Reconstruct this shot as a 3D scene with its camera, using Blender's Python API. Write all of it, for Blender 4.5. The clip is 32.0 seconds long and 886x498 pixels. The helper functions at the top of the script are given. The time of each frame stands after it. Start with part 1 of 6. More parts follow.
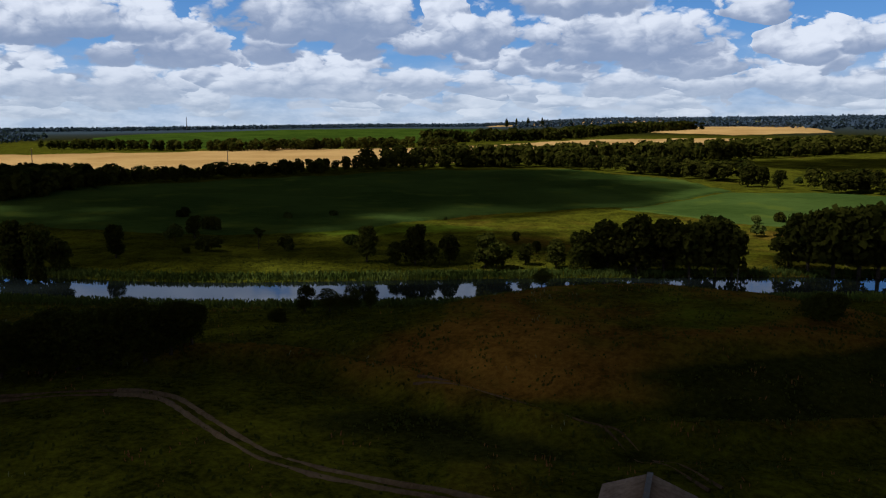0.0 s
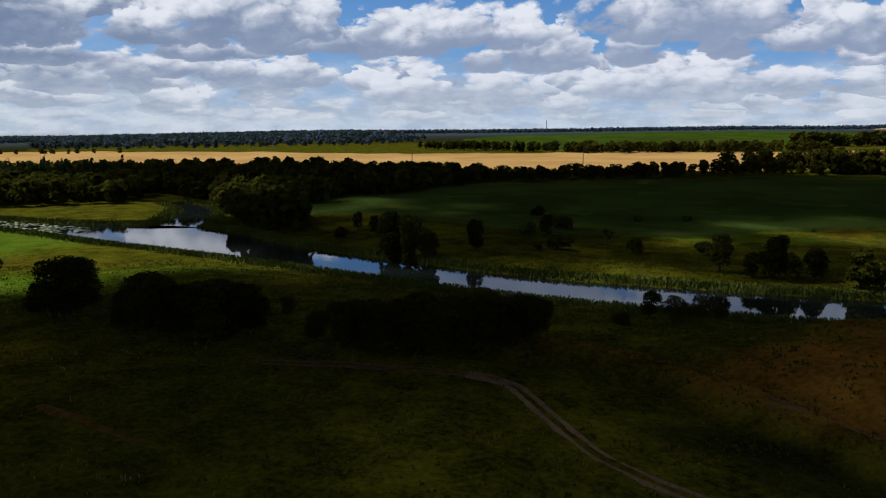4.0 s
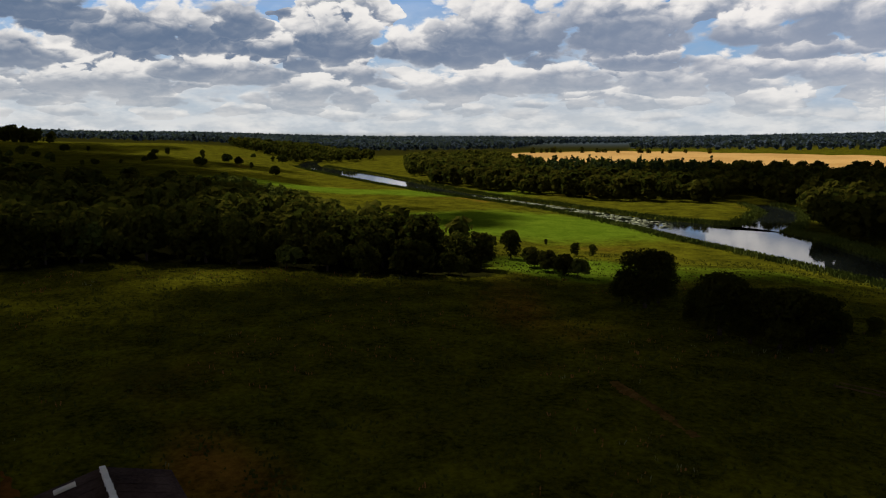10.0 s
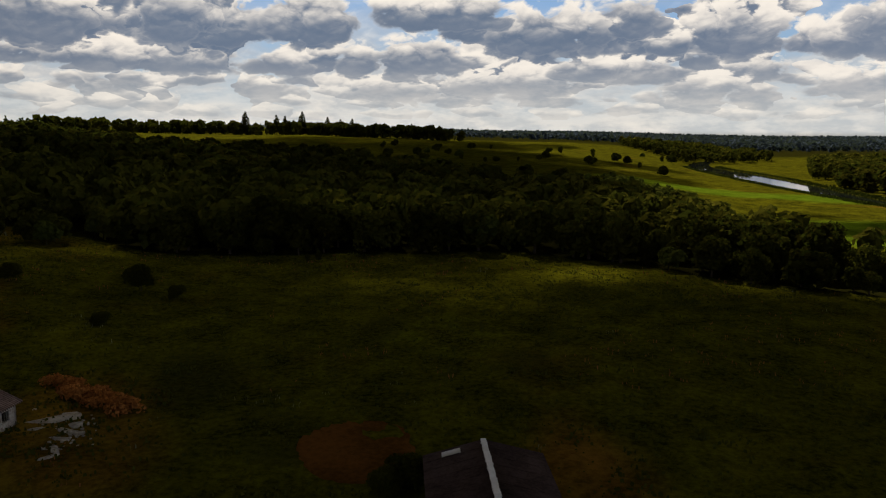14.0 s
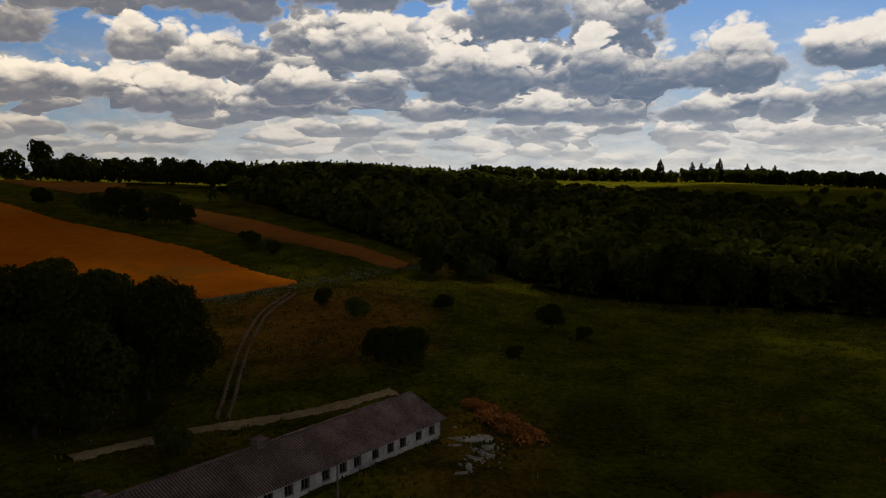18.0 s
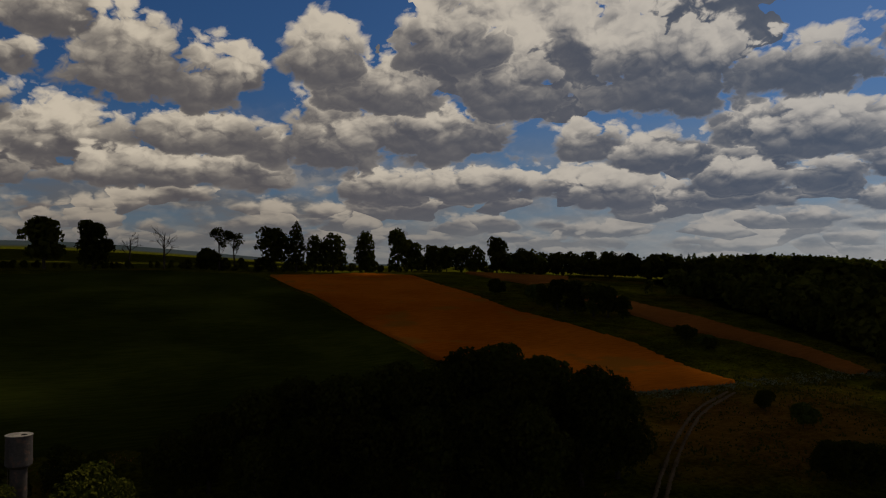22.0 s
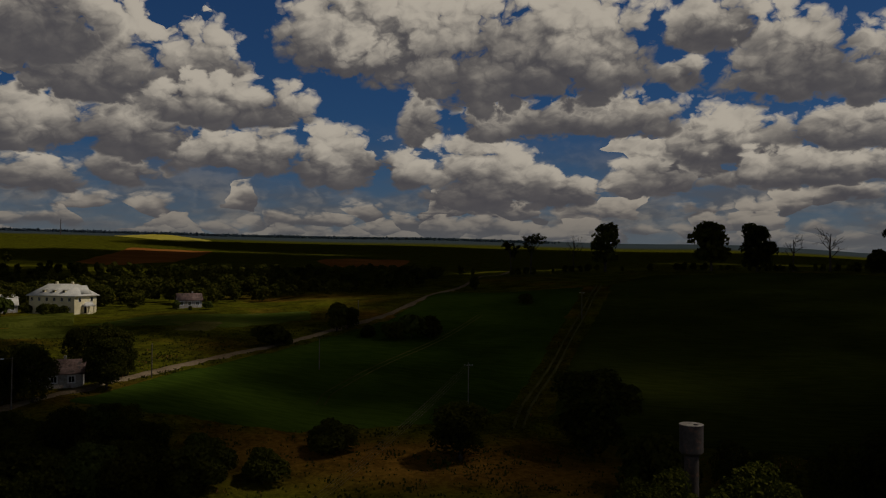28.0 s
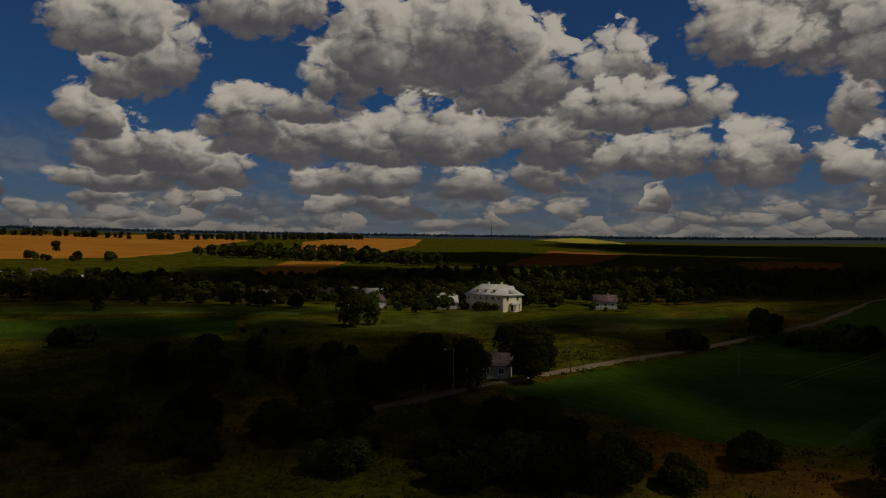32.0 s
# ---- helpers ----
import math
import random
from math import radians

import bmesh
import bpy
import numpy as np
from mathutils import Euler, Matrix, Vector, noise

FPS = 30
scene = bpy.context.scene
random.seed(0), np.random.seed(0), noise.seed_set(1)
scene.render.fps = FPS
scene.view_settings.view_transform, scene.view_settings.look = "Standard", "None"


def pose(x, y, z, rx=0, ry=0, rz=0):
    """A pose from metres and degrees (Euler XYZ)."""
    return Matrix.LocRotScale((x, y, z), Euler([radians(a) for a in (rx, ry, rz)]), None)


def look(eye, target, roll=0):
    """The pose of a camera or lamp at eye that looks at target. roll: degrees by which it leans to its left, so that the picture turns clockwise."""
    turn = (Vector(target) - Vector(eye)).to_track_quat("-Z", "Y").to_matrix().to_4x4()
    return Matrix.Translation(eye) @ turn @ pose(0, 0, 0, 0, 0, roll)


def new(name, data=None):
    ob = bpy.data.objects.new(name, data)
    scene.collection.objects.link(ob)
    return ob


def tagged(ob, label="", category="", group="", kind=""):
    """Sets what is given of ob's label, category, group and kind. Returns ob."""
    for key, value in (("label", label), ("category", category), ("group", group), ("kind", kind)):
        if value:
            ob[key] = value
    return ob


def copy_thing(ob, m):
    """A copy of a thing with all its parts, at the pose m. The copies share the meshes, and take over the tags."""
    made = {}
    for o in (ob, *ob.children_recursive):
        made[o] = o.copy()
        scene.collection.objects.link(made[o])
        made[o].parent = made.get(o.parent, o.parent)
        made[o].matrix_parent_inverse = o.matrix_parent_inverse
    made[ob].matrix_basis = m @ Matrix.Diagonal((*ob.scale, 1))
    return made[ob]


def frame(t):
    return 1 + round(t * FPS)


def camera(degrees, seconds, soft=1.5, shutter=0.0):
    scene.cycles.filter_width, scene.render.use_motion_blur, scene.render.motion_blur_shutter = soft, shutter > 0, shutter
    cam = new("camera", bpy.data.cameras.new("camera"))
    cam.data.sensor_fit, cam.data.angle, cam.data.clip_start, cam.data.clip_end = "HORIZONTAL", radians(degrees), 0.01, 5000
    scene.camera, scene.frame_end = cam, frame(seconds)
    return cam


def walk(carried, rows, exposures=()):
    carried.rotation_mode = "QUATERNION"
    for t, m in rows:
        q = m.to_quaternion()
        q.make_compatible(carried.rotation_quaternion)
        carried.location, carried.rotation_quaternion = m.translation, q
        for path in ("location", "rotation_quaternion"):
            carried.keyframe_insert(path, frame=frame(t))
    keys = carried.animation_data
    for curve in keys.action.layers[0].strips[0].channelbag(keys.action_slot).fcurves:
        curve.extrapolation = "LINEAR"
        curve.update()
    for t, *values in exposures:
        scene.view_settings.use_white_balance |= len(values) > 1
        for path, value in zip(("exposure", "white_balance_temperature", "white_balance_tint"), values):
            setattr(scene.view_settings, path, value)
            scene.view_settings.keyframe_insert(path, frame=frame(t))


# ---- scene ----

cam = camera(58.04, 32.0, 1.2)
# a hovering camera that turns on the spot: seconds, bearing, pitch, lean
TURNS = [
    (0.0, -0.00, -8.57, 0.18), (0.5, 3.04, -8.57, 0.21), (1.0, 6.28, -8.57, 0.16), (1.5, 9.58, -8.56, 0.19),
    (2.0, 12.69, -8.55, 0.19), (2.5, 15.78, -8.52, 0.25), (3.0, 18.82, -8.52, 0.30), (3.5, 21.80, -8.51, 0.28),
    (5.5, 34.82, -8.52, 0.32), (6.0, 38.16, -8.52, 0.33), (6.5, 41.49, -8.56, 0.31), (7.0, 44.81, -8.55, 0.32),
    (7.5, 48.11, -8.57, 0.35), (8.0, 51.60, -8.58, 0.35), (8.5, 55.04, -8.58, 0.41), (9.0, 58.51, -8.59, 0.33),
    (9.5, 61.86, -8.60, 0.32), (10.0, 65.15, -8.61, 0.24), (10.5, 68.47, -8.62, 0.27), (11.0, 71.90, -8.63, 0.28),
    (11.5, 75.31, -8.66, 0.23), (12.0, 78.76, -8.67, 0.24), (12.5, 82.15, -8.69, 0.23), (13.0, 85.49, -8.71, 0.17),
    (13.5, 88.90, -8.71, 0.12), (15.5, 102.74, -8.72, -0.02), (16.0, 106.21, -8.72, -0.10), (16.5, 109.98, -8.72, -0.18),
    (17.0, 113.78, -7.78, -0.19), (17.5, 117.55, -6.54, -0.20), (18.0, 121.25, -5.32, -0.23), (18.5, 125.08, -4.08, -0.21),
    (19.0, 128.93, -2.86, -0.16), (19.5, 132.78, -1.65, -0.23), (20.0, 136.75, -0.44, -0.20), (20.5, 140.67, 0.80, -0.18),
    (21.0, 144.35, 1.36, -0.16), (21.5, 147.90, 1.39, -0.09), (22.0, 151.76, 1.43, -0.03), (22.5, 155.83, 1.46, -0.00),
    (23.0, 159.86, 1.48, 0.10), (23.5, 163.72, 1.49, 0.10), (24.0, 167.42, 1.50, 0.13), (24.5, 171.37, 1.49, 0.18),
    (25.0, 175.13, 1.50, 0.18), (25.5, 178.69, 1.48, 0.20), (27.5, 193.11, 1.42, 0.40), (28.0, 196.87, 1.44, 0.44),
    (28.5, 200.78, 1.41, 0.48), (29.0, 204.80, 1.42, 0.52), (29.5, 208.49, 1.40, 0.51), (30.0, 212.09, 1.40, 0.54),
    (30.5, 215.57, 1.41, 0.62), (31.0, 218.93, 1.39, 0.64), (31.5, 222.41, 1.35, 0.63), (32.0, 225.93, 1.33, 0.70),
]

EYE = 33.0
EXPOSURES = [(0.0, -0.05, 5600, 9), (6.0, -0.05, 6100, 10), (9.0, 0.05, 6500, 10), (13.0, 0.1, 7200, 11), (16.0, 0.15, 7400, 11), (19.0, -0.2, 7100, 11), (21.0, -0.75, 6900, 11), (23.0, -1.07, 6700, 11),
             (28.0, -1.36, 6450, 11), (32.0, -1.42, 6350, 11)]
walk(cam, [(t, pose(0, 0, EYE, 90 + pitch, -lean, yaw)) for t, yaw, pitch, lean in TURNS], EXPOSURES)

# ---- light ----
SUN_AZ, SUN_EL = 108.0, 54.0


def toward(az, el):
    """Unit vector at a bearing and an elevation."""
    a, e = radians(az), radians(el)
    return Vector((-math.sin(a) * math.cos(e), math.cos(a) * math.cos(e), math.sin(e)))


sun = new("sun", bpy.data.lights.new("sun", "SUN"))
sun.data.energy, sun.data.angle, sun.data.color = 4.6, radians(1.2), (1.0, 0.94, 0.84)
sun.matrix_world = look(toward(SUN_AZ, SUN_EL) * 900, (0, 0, 0))


class Nodes:
    """Short hand for building a node tree."""

    def __init__(self, tree):
        self.tree = tree
        tree.nodes.clear()

    def add(self, kind, operation="", blend="", data="", attribute="", steps="", clamp=False):
        n = self.tree.nodes.new(kind)
        if operation:
            n.operation = operation
        if blend:
            n.blend_type = blend
        if data:
            n.data_type = data
        if attribute:
            n.attribute_name = attribute
        if steps:
            n.interpolation_type = steps
        if clamp:
            n.use_clamp = True
        return n

    def link(self, a, b):
        self.tree.links.new(a, b)

    def feed(self, socket, value):
        if isinstance(value, bpy.types.NodeSocket):
            self.link(value, socket)
        elif value is not None:
            socket.default_value = value

    def math(self, op, a, b=None, c=None, clamp=False):
        n = self.add("ShaderNodeMath", operation=op, clamp=clamp)
        for s, v in zip(n.inputs, (a, b, c)):
            self.feed(s, v)
        return n.outputs[0]

    def ramp(self, x, a, b, lo=0.0, hi=1.0, smooth=True):
        n = self.add("ShaderNodeMapRange", steps="SMOOTHSTEP" if smooth else "LINEAR")
        for s, v in zip(n.inputs, (x, a, b, lo, hi)):
            self.feed(s, v)
        return n.outputs[0]

    def mix(self, f, a, b, blend="MIX"):
        n = self.add("ShaderNodeMix", data="RGBA", blend=blend)
        self.feed(n.inputs[0], f)
        self.feed(n.inputs[6], (*a, 1) if isinstance(a, tuple) and len(a) == 3 else a)
        self.feed(n.inputs[7], (*b, 1) if isinstance(b, tuple) and len(b) == 3 else b)
        return n.outputs[2]

    def noise(self, where, scale, detail=4.0, rough=0.5, distortion=0.0):
        n = self.add("ShaderNodeTexNoise")
        self.feed(n.inputs["Vector"], where)
        n.inputs["Scale"].default_value, n.inputs["Detail"].default_value = scale, detail
        n.inputs["Roughness"].default_value, n.inputs["Distortion"].default_value = rough, distortion
        return n.outputs[0]

    def vec(self, x, y, z=0.0):
        n = self.add("ShaderNodeCombineXYZ")
        for s, v in zip(n.inputs, (x, y, z)):
            self.feed(s, v)
        return n.outputs[0]


# ---- sky: clear blue with fields of cumulus ----
world = bpy.data.worlds.new("sky")
scene.world = world
world.use_nodes = True
W = Nodes(world.node_tree)
way = W.add("ShaderNodeTexCoord").outputs["Generated"]
turned = W.add("ShaderNodeVectorRotate")
turned.rotation_type = "Z_AXIS"
W.link(way, turned.inputs["Vector"])
turned.inputs["Angle"].default_value = radians(-112)
split = W.add("ShaderNodeSeparateXYZ")
W.link(turned.outputs[0], split.inputs[0])
SKY_AZ = W.math("ADD", W.math("MULTIPLY", W.math("ARCTAN2", W.math("MULTIPLY", split.outputs[0], -1.0), split.outputs[1]), 57.2958), 112.0)
SKY_EL = W.math("MULTIPLY", W.math("ARCSINE", split.outputs[2]), 57.2958)
blue = W.add("ShaderNodeTexSky")
blue.sky_type, blue.sun_disc, blue.sun_elevation, blue.sun_rotation = "NISHITA", False, radians(SUN_EL), radians(-SUN_AZ)
blue.air_density, blue.dust_density, blue.ozone_density = 1.0, 0.6, 2.0
east = W.ramp(SKY_AZ, 105.0, 175.0, 1.0, 0.0)
clear = W.mix(1.0, blue.outputs[0], W.mix(east, (0.018, 0.037, 0.062), (0.037, 0.058, 0.088)), "MULTIPLY")
# cloud relief: finer towards the horizon, where the clouds are farther off
rise = W.math("MULTIPLY_ADD", W.math("LOGARITHM", W.math("ADD", W.math("MAXIMUM", SKY_EL, 0.0), 2.2), 2.718), 6.5, W.math("MULTIPLY", SKY_EL, 0.85))
across = W.math("MULTIPLY", SKY_AZ, 0.92)
LIT = W.ramp(SKY_AZ, 40.0, 176.0, 1.0, -1.0, False)
warp = W.math("MULTIPLY", W.math("SUBTRACT", W.noise(W.vec(across, rise, 1.0), 0.5, 3.0, 0.55), 0.5), 2.2)


def relief(dx, dy):
    """Large swells and rounded heads of cloud, each about 0 in the mean."""
    u, v = W.math("ADD", across, dx), W.math("ADD", rise, dy)
    swell = W.math("SUBTRACT", W.noise(W.vec(u, v, 3.0), 0.24, 3.0, 0.5, 0.1), 0.5)
    heads = W.add("ShaderNodeTexVoronoi")
    heads.voronoi_dimensions = "2D"
    heads.normalize = True
    W.link(W.vec(W.math("ADD", u, warp), W.math("ADD", v, W.math("MULTIPLY", warp, -0.7))), heads.inputs["Vector"])
    heads.inputs["Scale"].default_value, heads.inputs["Detail"].default_value = 0.55, 3.0
    heads.inputs["Roughness"].default_value, heads.inputs["Lacunarity"].default_value = 0.44, 2.3
    near = heads.outputs["Distance"]
    return swell, W.math("SUBTRACT", 0.24, W.math("MULTIPLY", W.math("MULTIPLY", near, near), 1.7))


swell, heads_here = relief(0.0, 0.0)
swell_sun = relief(W.math("MULTIPLY", LIT, 1.3), 1.4)[0]
heads_sun = relief(W.math("MULTIPLY", LIT, 0.42), 0.5)[1]
GRAIN = W.math("ADD", W.math("MULTIPLY", swell, 1.1), W.math("MULTIPLY", heads_here, 0.95))
MODEL = W.math("ADD", W.math("MULTIPLY", W.math("SUBTRACT", swell, swell_sun), 1.1), W.math("MULTIPLY", W.math("SUBTRACT", heads_here, heads_sun), 1.15))
BACKLIT = W.ramp(W.math("ABSOLUTE", W.math("SUBTRACT", SKY_AZ, SUN_AZ)), 22.0, 95.0, 1.0, 0.0)
REACH = W.math("MULTIPLY_ADD", GRAIN, 1.15, 0.84)
CLOUD_AZ = W.math("MULTIPLY_ADD", REACH, 0.3, SKY_AZ)
CLOUD_EL = W.math("MULTIPLY_ADD", REACH, -0.1, SKY_EL)


def over(seen, alpha, depth, lift):
    """Puts the next cloud behind those already seen: (lift and depth gathered so far, clear part left)."""
    lifts, depths, left = seen
    share = W.math("MULTIPLY", alpha, left)
    return W.math("MULTIPLY_ADD", share, lift, lifts), W.math("MULTIPLY_ADD", share, depth, depths), W.math("SUBTRACT", left, share)


def cloud(seen, az, base, half, tall):
    """One cumulus, flat below and heaped above: the bearing of its middle, elevation of its base, half width and height in degrees."""
    mid, wide, high = base + 0.25 * tall, 0.78 / half, 1.03 / tall
    dx = W.math("MULTIPLY_ADD", CLOUD_AZ, wide, -az * wide)
    dy = W.math("MULTIPLY_ADD", CLOUD_EL, high, -mid * high)
    up = W.math("MAXIMUM", dy, W.math("MULTIPLY", dy, -2.1))
    d = W.math("SUBTRACT", REACH, W.math("SQRT", W.math("MULTIPLY_ADD", up, up, W.math("MULTIPLY", dx, dx))))
    return over(seen, W.math("MINIMUM", W.math("MAXIMUM", W.math("MULTIPLY", d, 5.2), 0.0), 1.0), d, dy)


def herd(seen, lo, hi, wide, tall, size, chance, seed, soft):
    """A field of many small cumulus between two elevations, one to a cell."""
    u = W.math("ADD", W.math("ADD", W.math("MULTIPLY", SKY_AZ, 1.0 / wide), seed * 17.3), W.math("MULTIPLY_ADD", swell, 1.5, W.math("MULTIPLY", warp, 0.12)))
    v = W.math("ADD", W.math("MULTIPLY", SKY_EL, 1.0 / tall), W.math("MULTIPLY", swell, 1.2))
    cells = W.add("ShaderNodeTexVoronoi")
    cells.voronoi_dimensions = "2D"
    W.link(W.vec(u, v), cells.inputs["Vector"])
    cells.inputs["Scale"].default_value, cells.inputs["Randomness"].default_value = 1.0, 0.85
    mid, dice_rgb = W.add("ShaderNodeSeparateXYZ"), W.add("ShaderNodeSeparateColor")
    W.link(cells.outputs["Position"], mid.inputs[0])
    W.link(cells.outputs["Color"], dice_rgb.inputs[0])
    dx = W.math("SUBTRACT", u, mid.outputs[0])
    dy = W.math("ADD", W.math("SUBTRACT", v, mid.outputs[1]), 0.25)
    up = W.math("MAXIMUM", dy, W.math("MULTIPLY", dy, -1.7))
    own = W.math("MULTIPLY", W.math("ADD", dice_rgb.outputs[0], 0.5), size)
    inside_band = W.math("MULTIPLY", W.math("GREATER_THAN", mid.outputs[1], lo / tall), W.math("LESS_THAN", mid.outputs[1], hi / tall))
    there = W.math("MULTIPLY", inside_band, W.math("LESS_THAN", dice_rgb.outputs[1], chance))
    d = W.math("SUBTRACT", W.math("ADD", own, W.math("MULTIPLY", GRAIN, 1.2)), W.math("SQRT", W.math("ADD", W.math("MULTIPLY", dx, dx), W.math("MULTIPLY", up, up))))
    return over(seen, W.math("MULTIPLY", there, W.ramp(d, -0.2 * soft, soft)), d, W.math("SUBTRACT", W.math("MULTIPLY", dy, 1.4), 0.05))


# cumulus in view, nearest first within each part of the sky: bearing, base, half width, height
CLOUDS_NORTH = ((24.8, 5.5, 6.3, 3.1), (9.0, 6.3, 6.4, 4.1), (-9.1, 7.8, 4.8, 2.4), (-11.1, 4.6, 6.8, 3.9), (-2.7, 5.3, 2.8, 3.1), (1.8, 5.1, 2.4, 1.6), (22.3, 4.1, 2.3, 1.7), (18.5, 4.2, 3.7, 2.7), (12.1, 4.6, 2.0, 2.2), (5.8, 5.2, 2.4, 3.1), (-16.4, 3.6, 3.9, 2.1), (-23.9, 4.3, 1.6, 1.6), (-26.9, 4.8, 1.7, 1.8), (-22.7, 2.3, 2.1, 1.7), (-27.4, 2.2, 1.7, 1.4), (8.6, 2.1, 4.8, 2.8), (21.1, 1.7, 3.0, 2.3), (27.1, 1.7, 3.2, 2.0), (2.2, 2.6, 2.4, 1.4), (-2.3, 2.4, 2.2, 1.2), (-12.6, 2.3, 2.8, 1.8), (-8.3, 3.3, 2.6, 1.4), (13.3, 2.1, 2.4, 1.6), (-17.9, 2.3, 2.3, 1.3))
# the same sky above the view, which the river mirrors
CLOUDS_HIGH = ((21, 10.4, 9, 5), (3, 10.8, 8, 5), (-17, 10.2, 9, 5), (37, 10.2, 7, 5), (52, 11, 7, 5))
CLOUDS_RIVER = ((53.4, 5.5, 4.7, 4.2), (60.6, 5.3, 4.9, 4.0), (65.3, 4.5, 3.4, 2.3), (39.1, 5.9, 3.6, 3.7), (45.2, 5.4, 2.8, 2.0), (34.7, 6.3, 2.8, 2.8), (31.1, 5.0, 3.0, 2.4), (35.9, 5.2, 2.4, 1.6), (41.6, 4.6, 3.8, 1.4), (51.5, 4.0, 3.6, 1.4), (50.3, 2.4, 2.6, 2.5), (46.8, 2.9, 2.2, 2.4), (56.3, 2.8, 2.9, 1.7), (61.0, 2.5, 2.8, 1.9), (44.0, 3.4, 2.2, 1.6), (39.9, 3.0, 2.6, 1.8), (35.5, 3.0, 2.6, 1.6), (65.3, 2.1, 2.7, 1.6))
CLOUDS_VALLEY = ((93.1, 6.7, 4.6, 2.6), (94.6, 3.5, 3.3, 2.7), (85.1, 5.0, 4.6, 3.3), (90.5, 5.8, 2.5, 1.8), (79.9, 5.9, 2.6, 2.9), (77.5, 4.8, 2.2, 1.4), (73.4, 4.8, 3.4, 3.3), (72.6, 7.0, 2.6, 2.7), (68.2, 4.7, 1.8, 1.8), (82.7, 3.2, 2.2, 1.6), (86.3, 2.1, 2.6, 2.2), (96.0, 1.8, 2.5, 1.7), (90.5, 2.1, 2.5, 1.6), (78.7, 2.9, 2.6, 1.8), (74.7, 1.7, 3.0, 1.8), (71.8, 2.9, 2.2, 1.8))
CLOUDS_WOOD = ((127.1, 7.6, 3.7, 3.3), (120.0, 5.4, 4.4, 3.7), (115.6, 7.2, 2.2, 2.2), (110.7, 5.7, 2.7, 3.5), (101.9, 5.8, 3.0, 3.7), (132.0, 5.2, 2.9, 2.2), (139.9, 4.3, 3.1, 2.4), (137.3, 6.7, 2.8, 2.5), (126.3, 5.2, 2.2, 2.0), (132.7, 4.1, 3.3, 1.5), (115.6, 3.6, 3.0, 2.0), (103.9, 3.4, 2.6, 1.9), (98.5, 3.5, 2.0, 2.2))
CLOUDS_RYE = ((136.2, 11.2, 5.3, 6.6), (127.3, 11.4, 5.4, 3.8), (119.0, 13.5, 4.7, 3.2), (116.0, 9.1, 4.1, 4.7), (109.9, 8.3, 3.5, 4.9), (106.9, 10.9, 2.4, 2.8), (128.1, 8.1, 4.6, 3.6), (121.7, 7.9, 4.2, 3.6), (108.5, 5.4, 4.3, 3.7), (118.3, 5.3, 6.1, 2.6), (141.4, 7.8, 2.6, 2.3), (137.0, 7.5, 3.4, 2.1), (130.5, 6.3, 2.6, 2.3), (125.7, 4.9, 2.0, 2.3), (132.1, 4.7, 3.9, 1.9), (113.4, 5.8, 2.1, 2.0), (141.8, 5.0, 3.4, 2.1), (111.7, 3.6, 5.1, 2.1), (121.7, 3.9, 3.4, 1.4))
CLOUDS_CREST = ((173.5, 11.5, 4.1, 6.3), (177.7, 14.9, 3.1, 3.2), (168.5, 10.9, 3.0, 4.2), (151.6, 14.1, 3.8, 4.9), (147.3, 11.0, 4.2, 5.4), (160.4, 13.3, 3.0, 4.0), (156.8, 11.4, 4.7, 3.8), (152.8, 7.8, 7.0, 4.1), (160.0, 7.3, 3.4, 6.1), (168.9, 8.1, 5.4, 2.9), (166.1, 12.2, 1.5, 2.8), (164.1, 7.4, 2.0, 2.3), (172.0, 5.7, 6.5, 2.5), (150.0, 5.0, 5.0, 2.3), (156.4, 4.7, 3.4, 2.3), (165.7, 5.8, 2.6, 2.6))
CLOUDS_ROAD = ((191.2, 12.3, 9.1, 7.5), (202.1, 14.0, 6.4, 6.7), (180.5, 12.5, 1.8, 2.2), (186.4, 9.3, 5.4, 3.5), (191.2, 9.4, 4.7, 3.1), (179.4, 14.8, 2.4, 2.9), (177.1, 7.1, 4.5, 3.6), (194.1, 4.6, 4.3, 4.7), (189.2, 4.6, 2.6, 2.7), (182.4, 5.4, 3.0, 2.5), (198.9, 9.2, 1.4, 3.5), (212.7, 9.9, 5.3, 3.1), (209.8, 6.7, 2.7, 3.2), (204.9, 6.1, 3.2, 3.7), (213.1, 7.0, 2.5, 2.2), (199.7, 5.7, 1.4, 2.0), (213.5, 12.3, 2.5, 3.5))
CLOUDS_VILLAGE = ((239.1, 16.0, 4.9, 3.7), (249.5, 14.2, 3.4, 4.0), (245.6, 12.0, 2.4, 4.5), (247.9, 11.1, 2.7, 3.4), (231.4, 13.5, 3.0, 5.4), (225.0, 13.6, 4.7, 6.2), (221.0, 11.3, 4.3, 5.4), (214.5, 11.2, 3.4, 4.4), (233.8, 11.5, 2.4, 4.3), (218.1, 7.5, 3.8, 4.9), (250.5, 8.4, 2.3, 3.5), (236.1, 10.2, 3.0, 2.1), (240.6, 8.5, 2.5, 4.5), (228.2, 8.5, 2.6, 3.3), (223.8, 7.7, 3.2, 3.9), (236.1, 7.5, 4.1, 3.8), (229.8, 7.5, 6.2, 2.9), (219.3, 5.7, 2.2, 2.4), (247.6, 6.4, 4.2, 3.0), (243.1, 5.4, 3.6, 3.0), (231.4, 5.2, 5.0, 2.3), (224.2, 4.9, 3.0, 2.2), (248.2, 4.9, 3.5, 2.1))
LOW_DOWN = W.ramp(SKY_EL, 2.0, 8.0, 1.0, 0.0)
